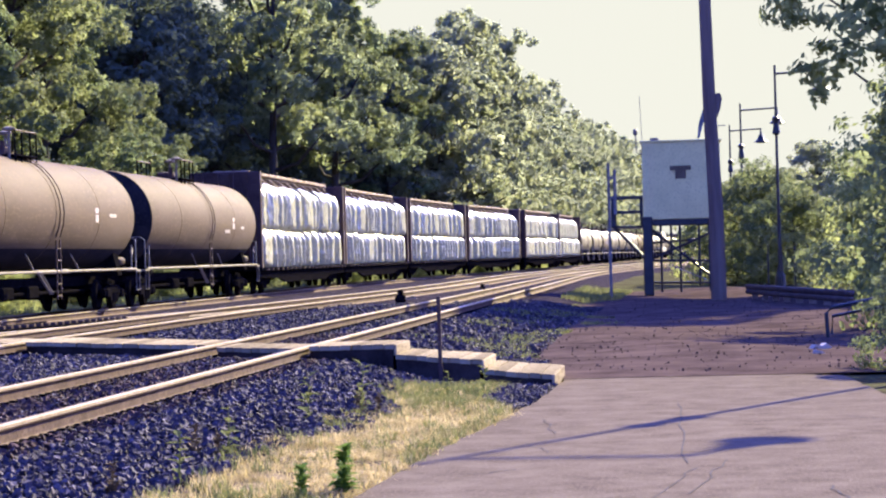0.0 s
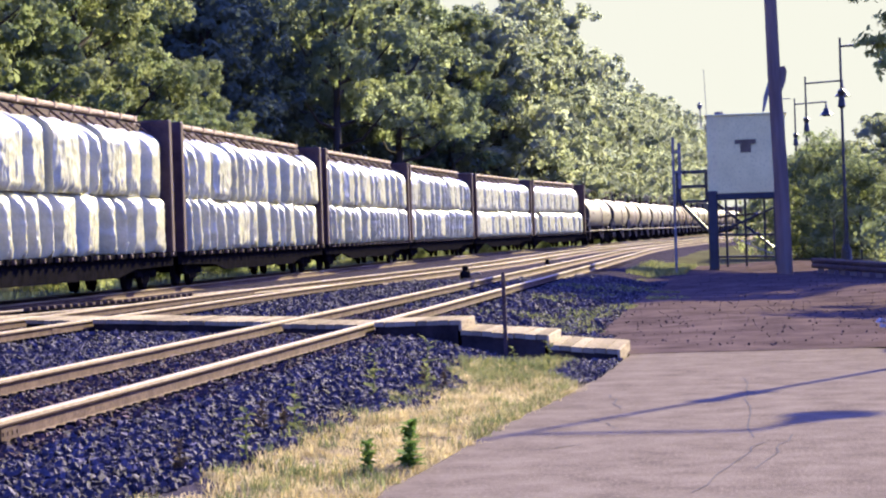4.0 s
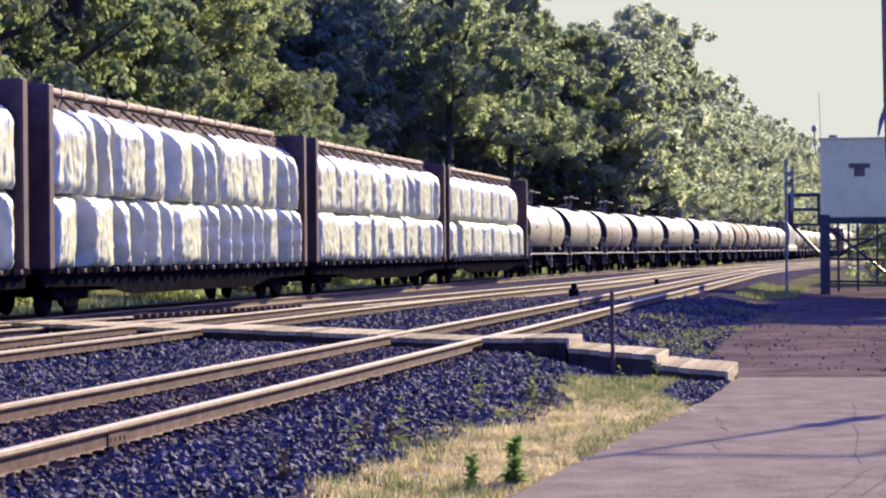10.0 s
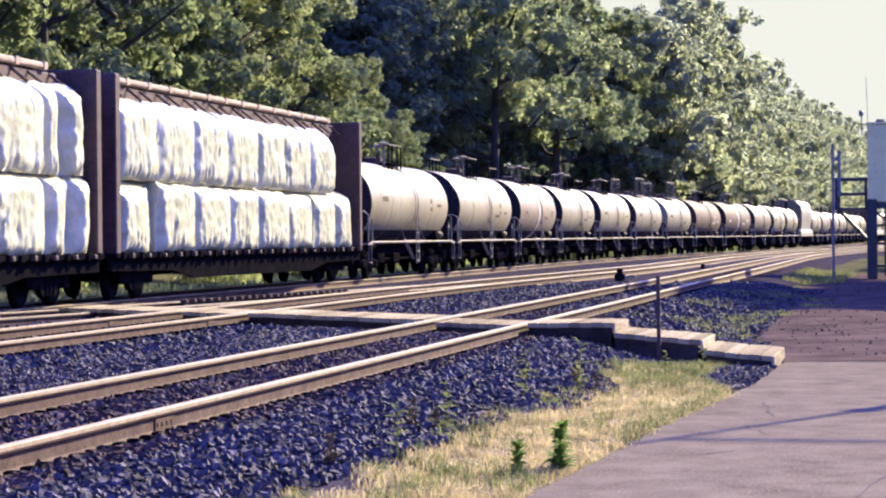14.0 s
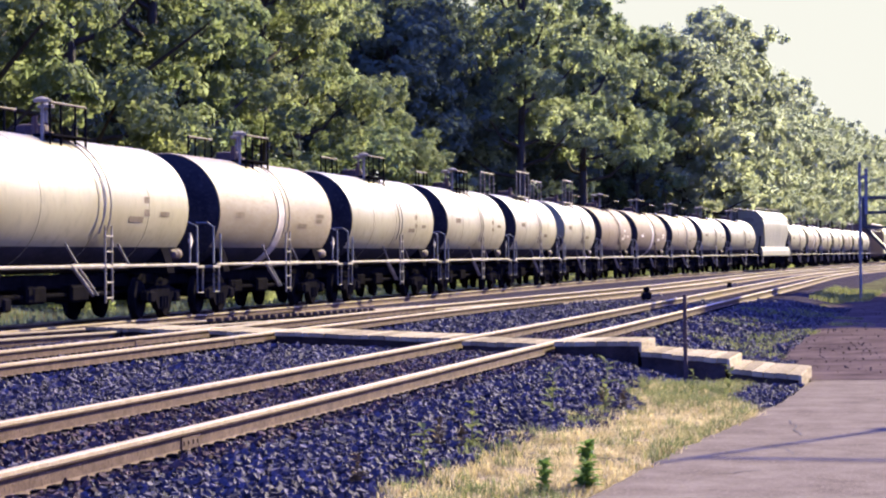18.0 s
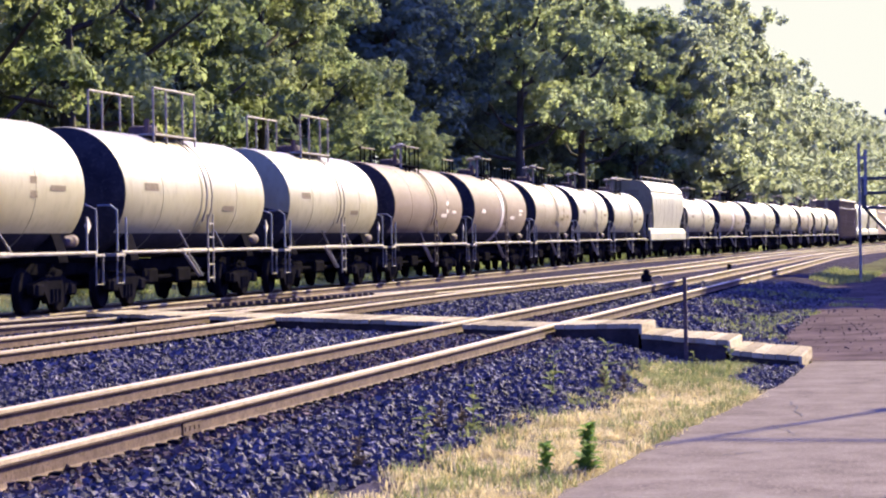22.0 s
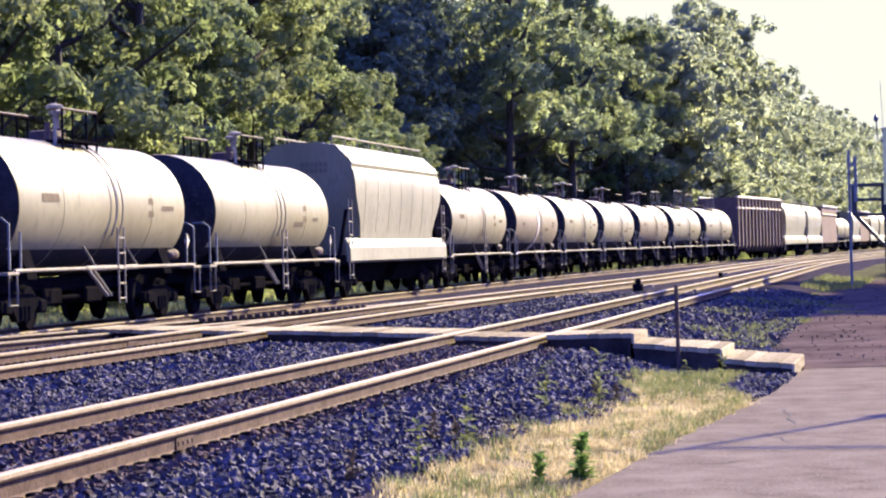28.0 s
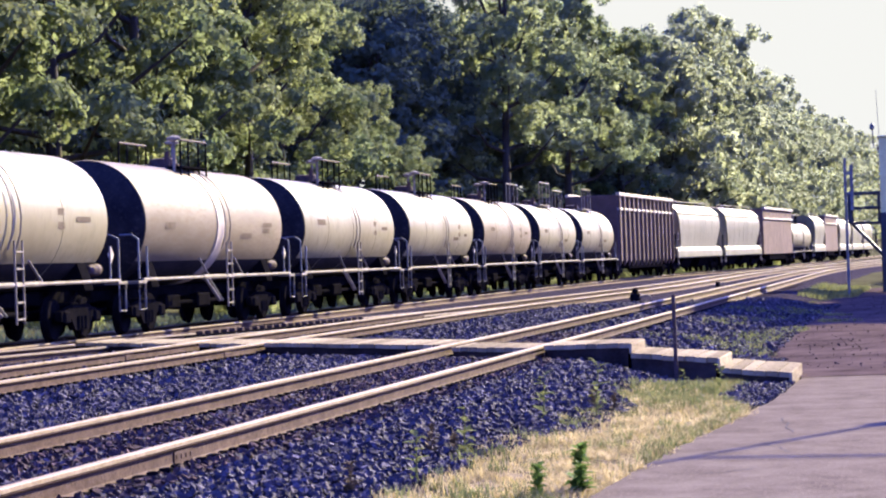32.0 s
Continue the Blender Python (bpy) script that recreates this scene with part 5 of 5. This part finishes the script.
def make_tree(seed, height, spread, material, leaf, count, low=0.2, lobe=1.0):
    """Trunk and limb mesh, and a crown of leafy lobes round the limb ends."""
    r = random.Random(seed)
    tm = MB()
    top = Vector((r.uniform(-0.6, 0.6), r.uniform(-0.6, 0.6), height * 0.8))
    tm.tube([(0, 0, -0.5), (top.x * 0.2, top.y * 0.3, height * 0.3), tuple(top)], height * 0.018, 9, height * 0.006)
    lobes = []
    nl = 20
    for i in range(nl):
        t = low + (1 - low) * (i + r.random()) / nl
        a = i * 2.4 + r.uniform(-0.4, 0.4)
        # widest at two fifths of the height
        w = spread * (0.3 + 0.7 * math.sin(math.pi * min(1, 0.22 + 0.72 * t)))
        reach = w * r.uniform(0.5, 1.0)
        p0 = Vector((top.x * t * 0.6, top.y * t * 0.6, height * max(0.12 if low > 0 else 0.03, t * 0.74 - 0.04)))
        p1 = p0 + Vector((math.cos(a) * reach, math.sin(a) * reach, height * (0.05 + 0.12 * t)))
        mid = (p0 + p1) / 2 + Vector((0, 0, -0.03 * height))
        tm.tube([p0, mid, p1], height * 0.007, 6, height * 0.002)
        lobes.append((p1, spread * r.uniform(0.2, 0.38) * lobe))
        if r.random() < 0.6:
            lobes.append((p0.lerp(p1, 0.55) + Vector((r.uniform(-1, 1), r.uniform(-1, 1), 0.4)) * spread * 0.15, spread * r.uniform(0.18, 0.28) * lobe))
    for k in range(4):
        lobes.append((Vector((top.x + r.uniform(-0.25, 0.25) * spread, top.y + r.uniform(-0.25, 0.25) * spread, height * r.uniform(0.72, 0.9))), spread * r.uniform(0.2, 0.32) * lobe))
    clumps = []
    for q, rad in lobes:
        for k in range(15):
            d = Vector((r.gauss(0, 1), r.gauss(0, 1), r.gauss(0.25, 0.8)))
            d.normalize()
            if d.z < -0.65:
                continue
            clumps.append((tuple(q + Vector((d.x * 1.1, d.y * 1.1, d.z * 0.72)) * rad * r.uniform(0.65, 1.0)), tuple(d), rad * r.uniform(0.2, 0.4)))
    return tm.mesh("trunk", M["bark"], 60), crown_mesh("crown", clumps, leaf, material, seed, count)


TREES = [make_tree(11, 21, 5.6, M["leaf"], 0.15, 42000), make_tree(12, 20, 6.2, M["leaf"], 0.155, 42000), make_tree(13, 22, 5.2, M["leaf"], 0.15, 42000)]
# back rows: shade in the first kind's leaf colour, haze in the second's
BACK = [make_tree(15, 22, 6.6, M["leaf_shaded"], 0.3, 13000, lobe=1.2), make_tree(14, 19, 6.0, M["leaf_far_haze"], 0.26, 12000)]
# far and middle trees, paled by haze in the leaf colour
FAR = [make_tree(16, 21, 5.6, M["leaf_far_haze"], 0.21, 22000), make_tree(17, 20, 6.2, M["leaf_far_haze"], 0.21, 22000)]
MID = [make_tree(18, 23, 5.8, M["leaf_mid_haze"], 0.17, 34000, 0.34), make_tree(19, 24, 6.0, M["leaf_mid_haze"], 0.17, 34000, 0.36)]
BUSHES = [make_tree(21, 5.2, 2.6, M["leaf"], 0.09, 18000, 0.0, 1.35), make_tree(22, 4.8, 2.8, M["leaf_light"], 0.09, 16000, 0.0, 1.35), make_tree(23, 5.0, 2.6, M["leaf_light"], 0.085, 9500, 0.0, 1.35)]


def plant_tree(kind, x, y, scale, turn, label, name="tree", category="tree", group="", tall=1.0):
    trunk, crown = kind
    tr = thing(name, label, category, pose(x, y, ground_z(x, y) - 0.1, 0, 0, turn), group)
    tr.scale = (scale, scale, scale * tall)
    part("trunk", trunk, None, tr, "dark trunk and limbs")
    part("crown", crown, None, tr)


def bank(u, lat):
    """Trees keep to the outside of a wider bend than the tracks."""
    a = BEND * max(0.0, u - U1)
    x, y = LAT_T + (1 - math.cos(a)) / BEND + (lat - LAT_T) * math.cos(a), min(u, U1) + math.sin(a) / BEND - (lat - LAT_T) * math.sin(a)
    return min(x, path(u, LAT_T)[0] - 7.0), y


def row_of_trees():
    r = random.Random(5)
    # the great trees at the foot of the bank: bearing from the path, distance along the line, size
    for bearing, y, sc, k in ((-31.0, 52, 0.95, 0), (-27.0, 62, 1.0, 1), (-23.6, 71, 1.0, 2), (-20.6, 82, 1.02, 0), (-18.6, 94, 0.95, 2), (-16.0, 106, 0.86, 1), (-15.2, 118, 0.84, 0), (-9.8, 176, 1.06, 3), (-8.3, 190, 1.02, 4), (-7.0, 214, 0.98, 2)):
        plant_tree((TREES + MID)[k], y * math.tan(radians(bearing)), y, sc, r.uniform(0, 360), "leafy broad green tree on the wooded bank", group="wooded bank", tall=r.uniform(1.0, 1.1))
    # smaller ones that slope down into the hollow
    for bearing, y, sc, k in ((-13.6, 128, 0.56, 1), (-12.5, 131, 0.44, 0), (-11.9, 136, 0.36, 2)):
        plant_tree(TREES[k], y * math.tan(radians(bearing)), y, sc, r.uniform(0, 360), "smaller leafy tree in a gap of the bank", group="wooded bank")
    # woods higher on the bank, their deep shade put into the leaf colour
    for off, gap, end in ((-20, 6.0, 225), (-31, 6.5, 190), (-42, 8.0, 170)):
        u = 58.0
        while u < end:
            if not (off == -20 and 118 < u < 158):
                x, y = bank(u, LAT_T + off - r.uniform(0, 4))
                plant_tree(BACK[0], x, y, r.uniform(0.9, 1.1), r.uniform(0, 360), "tall tree higher on the wooded bank, shade in its leaf colour", group="wooded bank")
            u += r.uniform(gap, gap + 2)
    # trees along the bend, haze put into their pale leaves, shrinking with distance
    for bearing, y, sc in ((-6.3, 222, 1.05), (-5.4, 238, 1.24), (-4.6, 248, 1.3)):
        plant_tree(FAR[int(y) % 2], y * math.tan(radians(bearing)), y, sc, r.uniform(0, 360), "leafy tree on the wooded bank, haze in its pale leaf colour", group="wooded bank", tall=1.05)
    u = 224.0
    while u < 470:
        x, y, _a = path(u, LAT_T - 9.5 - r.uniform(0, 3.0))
        plant_tree(FAR[r.randrange(2)], x, y, r.uniform(1.0, 1.18), r.uniform(0, 360), "leafy tree on the wooded bank, haze in its pale leaf colour", group="wooded bank", tall=r.uniform(0.95, 1.1))
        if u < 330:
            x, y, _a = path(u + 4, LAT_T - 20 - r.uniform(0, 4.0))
            plant_tree(BACK[1], x, y, r.uniform(1.05, 1.2), r.uniform(0, 360), "tree higher on the wooded bank, haze in its pale leaf colour", group="wooded bank")
        u += r.uniform(7.5, 10.5)
    u = 48.0
    while u < 290:
        x, y, _a = path(u, LAT_T - 6.5 - r.uniform(0, 3.5))
        plant_tree(BUSHES[r.randrange(2)], x, y, r.uniform(0.5, 0.95), r.uniform(0, 360), "low leafy scrub along the far track", "bush", "bush", "trackside scrub")
        u += r.uniform(5.0, 8.5)


row_of_trees()
# the far end of the line and the trees beyond the hut
r_ = random.Random(9)
for i in range(26):
    x, y = -26 + i * 5.2 + r_.uniform(-2, 2), 345 + r_.uniform(-20, 30) - 1.2 * i
    if x < 4:
        y += 190
        if abs(x - path(y, LAT_T)[0]) < 9:
            continue
    plant_tree(BACK[1], x, y, r_.uniform(0.55, 0.8), r_.uniform(0, 360), "far tree beyond the bend, haze in its leaf colour", group="far trees")
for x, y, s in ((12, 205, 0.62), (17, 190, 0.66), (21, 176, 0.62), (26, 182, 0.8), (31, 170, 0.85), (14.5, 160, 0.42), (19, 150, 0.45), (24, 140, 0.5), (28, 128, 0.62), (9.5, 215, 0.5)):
    plant_tree(BACK[1], x, y, s, r_.uniform(0, 360), "tree beyond the street lamps, haze in its pale leaf colour", group="street trees")
for x, y, s, k, lb in ((3.4, 104, 1.05, 0, "dense dark green bush behind the utility pole"), (2.5, 108, 0.95, 1, "dense dark green bush behind the utility pole"), (4.7, 100, 0.85, 0, "dense dark green bush behind the utility pole"), (6.9, 79, 0.85, 2, "airy yellow-green shrub by the guard rail"), (8.3, 73, 1.05, 2, "airy yellow-green shrub by the guard rail"), (7.6, 86, 0.95, 1, "airy yellow-green shrub by the guard rail"), (9.6, 66, 1.0, 2, "airy yellow-green shrub by the guard rail"), (6.6, 66.5, 1.0, 2, "airy yellow-green shrub by the guard rail"), (5.7, 45, 1.0, 0, "dark shrub at the edge of the path"), (2.95, 29.4, 0.3, 0, "dark shrub at the edge of the path"), (3.5, 27.0, 0.26, 1, "low green weeds at the edge of the path")):
    plant_tree(BUSHES[k], x, y, s, r_.uniform(0, 360), lb, "bush", "bush", "bushes beyond the yard")
near_tree = make_tree(31, 18, 5.0, M["leaf_light"], 0.19, 13000, 0.42)
plant_tree(near_tree, 9.2, 75, 1.0, 40, "tall tree with drooping pale green leaves", group="street trees")
# unseen dense tree, added only to cast the broad shadow over the yard
plant_tree(make_tree(32, 27, 5.2, M["leaf_light"], 0.3, 60000, 0.55, 1.3), 13.5, 93, 1.0, 150, "tall tree with drooping pale green leaves", group="street trees")


def blades(name, spots, h, w, material, seed, label, category, lean=0.5):
    """Many thin bent blades as one object."""
    r = np.random.default_rng(seed)
    p = np.array(spots)
    n = len(p)
    a = r.uniform(0, 2 * np.pi, n)
    d = np.stack([np.cos(a), np.sin(a), np.zeros(n)], 1)
    s = np.stack([-d[:, 1], d[:, 0], np.zeros(n)], 1) * w * 0.5
    hh = (h * r.uniform(0.45, 1.25, n))[:, None]
    ln = (lean * r.uniform(0.2, 1.2, n))[:, None]
    up = np.array([0, 0, 1.0])
    m_ = p + up * hh * 0.6 + d * hh * ln * 0.35
    t = p + up * hh * (1 - 0.3 * ln) + d * hh * ln
    v = np.stack([p - s, p + s, m_ + s * 0.7, m_ - s * 0.7, t], 1).reshape(-1, 3)
    i = np.arange(n)[:, None] * 5
    f = (i + np.array([0, 1, 2, 3])).tolist() + (i + np.array([3, 2, 4])).tolist()
    me = bpy.data.meshes.new(name)
    me.from_pydata(v.tolist(), [], f)
    me.materials.append(material)
    return tagged(new(name, me), label, category, kind="stuff")


def edge_x(y):
    """Left edge of the asphalt."""
    pts = left
    for (x0, y0), (x1, y1) in zip(pts, pts[1:]):
        if y0 <= y <= y1:
            return x0 + (x1 - x0) * (y - y0) / (y1 - y0)
    return pts[-1][0]


g = np.random.default_rng(3)
dry, green = [], []


def strip_width(y):
    """How far the dry strip reaches from the asphalt."""
    return 1.35 + 0.3 * noise.noise(Vector((y * 0.35, 2.0, 0))) + 0.25 * noise.noise(Vector((y * 1.3, 5.0, 0))) + 0.5 * smooth(22, 26, y) - 0.45 * smooth(17, 12, y)


# short thatch
for _ in range(60000):
    y = g.uniform(10, 27.4)
    q = edge_x(y) - g.uniform(0.0, 1.75) + 0.03
    back = edge_x(y) - q
    width = strip_width(y)
    if back > width or back < 0.55 * smooth(22.5, 25.0, y):
        continue
    if noise.noise(Vector((q * 2.2, y * 0.9, 4.0))) > -0.25 and g.uniform() < 1.0 - 0.75 * smooth(width - 0.4, width, back):
        lime = back < 0.2 and 17.5 < y < 25 and g.uniform() < 0.75
        (green if lime or g.uniform() < 0.06 + 0.3 * smooth(21, 26, y) else dry).append((q, y, ground_z(q, y)))
# tufts of longer blades
dry_tuft, green_tuft = [], []
for _ in range(1900):
    y = g.uniform(10.5, 27.3)
    back = g.uniform(0.03, 1.8)
    width = strip_width(y)
    if back > width or back < 0.6 * smooth(22.5, 25.0, y) or (back > width - 0.3 and g.uniform() < 0.6):
        continue
    q = edge_x(y) - back
    k2 = noise.noise(Vector((q * 1.7, y * 0.6, 11.0)))
    leafy = g.uniform() < 0.06 + 0.45 * smooth(0.12, 0.4, k2) + 0.5 * smooth(21.5, 26, y) + 0.45 * smooth(width - 0.25, width, back)
    rad = g.uniform(0.03, 0.075)
    for _b in range(int(g.uniform(24, 46))):
        dx, dy = g.normal(0, rad, 2)
        (green_tuft if leafy else dry_tuft).append((q + dx, y + dy, ground_z(q, y)))
lit = MB()
for i in range(90):
    y = 9.5 + i * 0.2
    w_ = strip_width(y) - 0.15 + 0.08 * noise.noise(Vector((y * 6, 1.0, 0)))
    x1 = edge_x(y) - 0.5 * smooth(22.5, 25.0, y) - 0.01
    x0 = edge_x(y) - w_
    for k in range(7):
        x = x0 + (x1 - x0) * k / 6
        lit.v.append((x, y, ground_z(x, y) + (0.035 if 0 < k < 6 else -0.01) + 0.02 * noise.noise(Vector((x * 5, y * 3, 0)))))
lit.f = [(j * 7 + k, j * 7 + k + 1, j * 7 + k + 8, j * 7 + k + 7) for j in range(89) for k in range(6)]
tagged(new("dry_litter", lit.mesh("dry_litter", M["litter"], 60)), "matted straw and soil under the dry grass", "ground", kind="structure")
blades("dry_tufts", dry_tuft, 0.105, 0.007, M["drygrass"], 7, "clumps of longer straw-coloured grass", "grass", 1.5)
blades("green_tufts", green_tuft, 0.13, 0.009, M["greengrass"], 8, "clumps of yellow-green grass in the dry strip", "grass", 0.8)
blades("dry_grass", dry, 0.075, 0.007, M["drygrass"], 1, "dry straw-coloured grass strip beside the asphalt", "grass", 1.3)
blades("green_grass", green, 0.11, 0.008, M["greengrass"], 2, "green grass among the dry strip", "grass", 0.9)
far_g = [(x, y, ground_z(x, y)) for x, y in zip(g.uniform(-4.6, -1.2, 26000), g.uniform(31.0, 60, 26000)) if noise.noise(Vector((x * 0.9, y * 0.35, 7))) > 0.08 + 0.25 * abs(x + 2.9) - 0.12]
blades("yard_grass", far_g, 0.1, 0.014, M["greengrass"], 4, "tufts of grass at the edge of the gravel yard", "grass", 0.6)
far_b = [(x, y, ground_z(x, y)) for x, y in zip(g.uniform(-3.7, -1.9, 3500), g.uniform(72, 92, 3500))]
blades("sunlit_grass", far_b, 0.2, 0.025, M["greengrass"], 5, "sunlit grass beyond the hut's shadow", "grass", 0.6)
tr_g = []
for _ in range(16000):
    u, q = g.uniform(40, 130), g.uniform(-26, -20.5)
    x, y, _a = path(u, q)
    tr_g.append((x, y, ground_z(x, y)))
blades("trackside_grass", tr_g, 0.35, 0.03, M["leaf_shaded"], 6, "rough dark green grass beyond the far track", "grass", 0.6)


def weed(x, y, h, n, seed, material, label):
    """A leafy upright weed: stalk and pointed leaves."""
    r = random.Random(seed)
    wd = thing("weed", label, "weed", pose(x, y, ground_z(x, y)), "weeds in the dry grass")
    part("stalk", MB().tube([(0, 0, -0.03), (0.01, 0.01, h * 0.5), (0.02, 0.0, h)], 0.008, 5, 0.003), material, wd)
    for i in range(n):
        t = 0.1 + 0.9 * r.random()
        a = i * 2.4 + r.uniform(-0.3, 0.3)
        l_ = h * r.uniform(0.16, 0.42) * (1.1 - 0.35 * t)
        d = Vector((math.cos(a), math.sin(a), r.uniform(-0.1, 1.1))).normalized()
        s = Vector((-math.sin(a), math.cos(a), 0)) * l_ * 0.32
        p = Vector((0.015 * t, 0.0, h * t))
        part("leaf", MB().add([p, p + d * l_ * 0.45 + s + Vector((0, 0, 0.01)), p + d * l_ - Vector((0, 0, 0.1 * l_)), p + d * l_ * 0.45 - s + Vector((0, 0, 0.01)), p + d * l_ * 0.5], [(0, 1, 4), (1, 2, 4), (2, 3, 4), (3, 0, 4)]), material, wd)


weed(-2.22, 15.2, 0.33, 130, 1, M["weed"], "leafy dark green weed at the asphalt edge")
weed(-2.45, 14.9, 0.24, 100, 2, M["weed"], "leafy dark green weed at the asphalt edge")
for i, (x, y, h) in enumerate(((-3.35, 20.9, 0.42), (-3.15, 23.0, 0.46), (-3.4, 17.4, 0.36), (-3.0, 21.8, 0.3), (-2.55, 25.4, 0.3), (-3.3, 15.2, 0.34), (-2.2, 25.9, 0.34))):
    weed(x, y, h, 16, 10 + i, M["greengrass"], "spindly pale green weed in the ballast edge")

for i, (x, y, h) in enumerate(((-3.55, 16.9, 0.24), (-3.42, 17.1, 0.2), (-3.1, 22.4, 0.26), (-2.95, 22.7, 0.22), (-3.5, 14.2, 0.22))):
    weed(x, y, h, 46, 40 + i, M["litter"], "dead grey-brown weed at the ballast edge")

# ---- loose ballast stones ----
def stones(name, n, lat, us, size, seed, label, keepf=None, category="ballast", material=None, proud=0.0):
    r = np.random.default_rng(seed)
    x, y = r.uniform(*lat, n), us[0] + (us[1] - us[0]) * r.uniform(0, 1, n) ** 1.3
    if keepf is not None:
        k = np.array([keepf(a, b) for a, b in zip(x, y)])
        x, y = x[k], y[k]
        n = len(x)
    z = np.array([ground_z(a, b) for a, b in zip(x, y)]) + r.uniform(0.0, 0.05, n) + proud
    cube = np.array([(-1, -1, -1), (1, -1, -1), (1, 1, -1), (-1, 1, -1), (-1, -1, 1), (1, -1, 1), (1, 1, 1), (-1, 1, 1)], float)
    s = size * r.uniform(0.55, 1.35, n)
    v = cube[None] * (1 + r.uniform(-0.45, 0.25, (n, 8, 3)))
    q = r.normal(size=(n, 4))
    q /= np.linalg.norm(q, axis=1)[:, None]
    w_, a_, b_, c_ = q.T
    rot = np.stack([1 - 2 * (b_ * b_ + c_ * c_), 2 * (a_ * b_ - c_ * w_), 2 * (a_ * c_ + b_ * w_), 2 * (a_ * b_ + c_ * w_), 1 - 2 * (a_ * a_ + c_ * c_), 2 * (b_ * c_ - a_ * w_), 2 * (a_ * c_ - b_ * w_), 2 * (b_ * c_ + a_ * w_), 1 - 2 * (a_ * a_ + b_ * b_)], 1).reshape(n, 3, 3)
    v = np.einsum("nij,nkj->nki", rot, v * s[:, None, None] * np.array([1, 0.8, 0.62]))
    v += np.stack([x, y, z], 1)[:, None]
    faces = np.array([(0, 3, 2, 1), (4, 5, 6, 7), (0, 1, 5, 4), (1, 2, 6, 5), (2, 3, 7, 6), (3, 0, 4, 7)])
    f = (np.arange(n)[:, None, None] * 8 + faces[None]).reshape(-1, 4)
    me = bpy.data.meshes.new(name)
    me.from_pydata(v.reshape(-1, 3).tolist(), [], f.tolist())
    me.materials.append(material or M["stone"])
    return tagged(new(name, me), label, category, kind="stuff")


def open_bed(x, y):
    return not (abs(abs(x - LAT_N) - GAUGE) < 0.12 or (-0.25 < y - front(x) < 2.2)) and (y > 27.3 or x < edge_x(y) - 1.15 - 0.5 * smooth(22, 26, y) - 0.3 * noise.noise(Vector((y * 0.5, 3, 0))) or (edge_x(y) - 0.5 * smooth(22.5, 25.0, y) < x < edge_x(y) - 0.04))


stones("loose_ballast_near", 95000, (-8.6, -1.9), (9.6, 34), 0.025, 1, "loose dark grey ballast stones beside the near track", open_bed)
stones("rusty_ballast", 16000, (LAT_N - 1.15, LAT_N + 1.15), (11.5, 40), 0.026, 6, "rust-stained ballast stones along the near rails", lambda x, y: abs(abs(x - LAT_N) - GAUGE) > 0.1 and not (-0.25 < y - front(x) < 2.2), material=M["ruststone"], proud=0.015)
stones("edge_rubble", 5000, (-2.2, -1.4), (22.6, 27.4), 0.022, 5, "dark rubble along the broken asphalt edge", lambda x, y: edge_x(y) - 0.62 * smooth(22.5, 25.0, y) < x < edge_x(y) - 0.02)
stones("loose_ballast_far", 60000, (-15.5, -2.2), (17, 66), 0.033, 2, "loose dark grey ballast stones between the tracks", lambda x, y: not (x > -8.6 and y < 27) and not (-0.3 < y - front(x) < 2.2) and abs(abs(x - LAT_N) - GAUGE) > 0.12 and abs(abs(x - LAT_S) - GAUGE) > 0.12)

stones("yard_gravel", 2600, (-3.4, 4.6), (29.6, 72), 0.013, 3, "trampled gravel and clods of the yard", lambda x, y: y > 30.75 - 0.73 * (x + 1.44), "gravel", M["gravel"], 0.005)

motions()
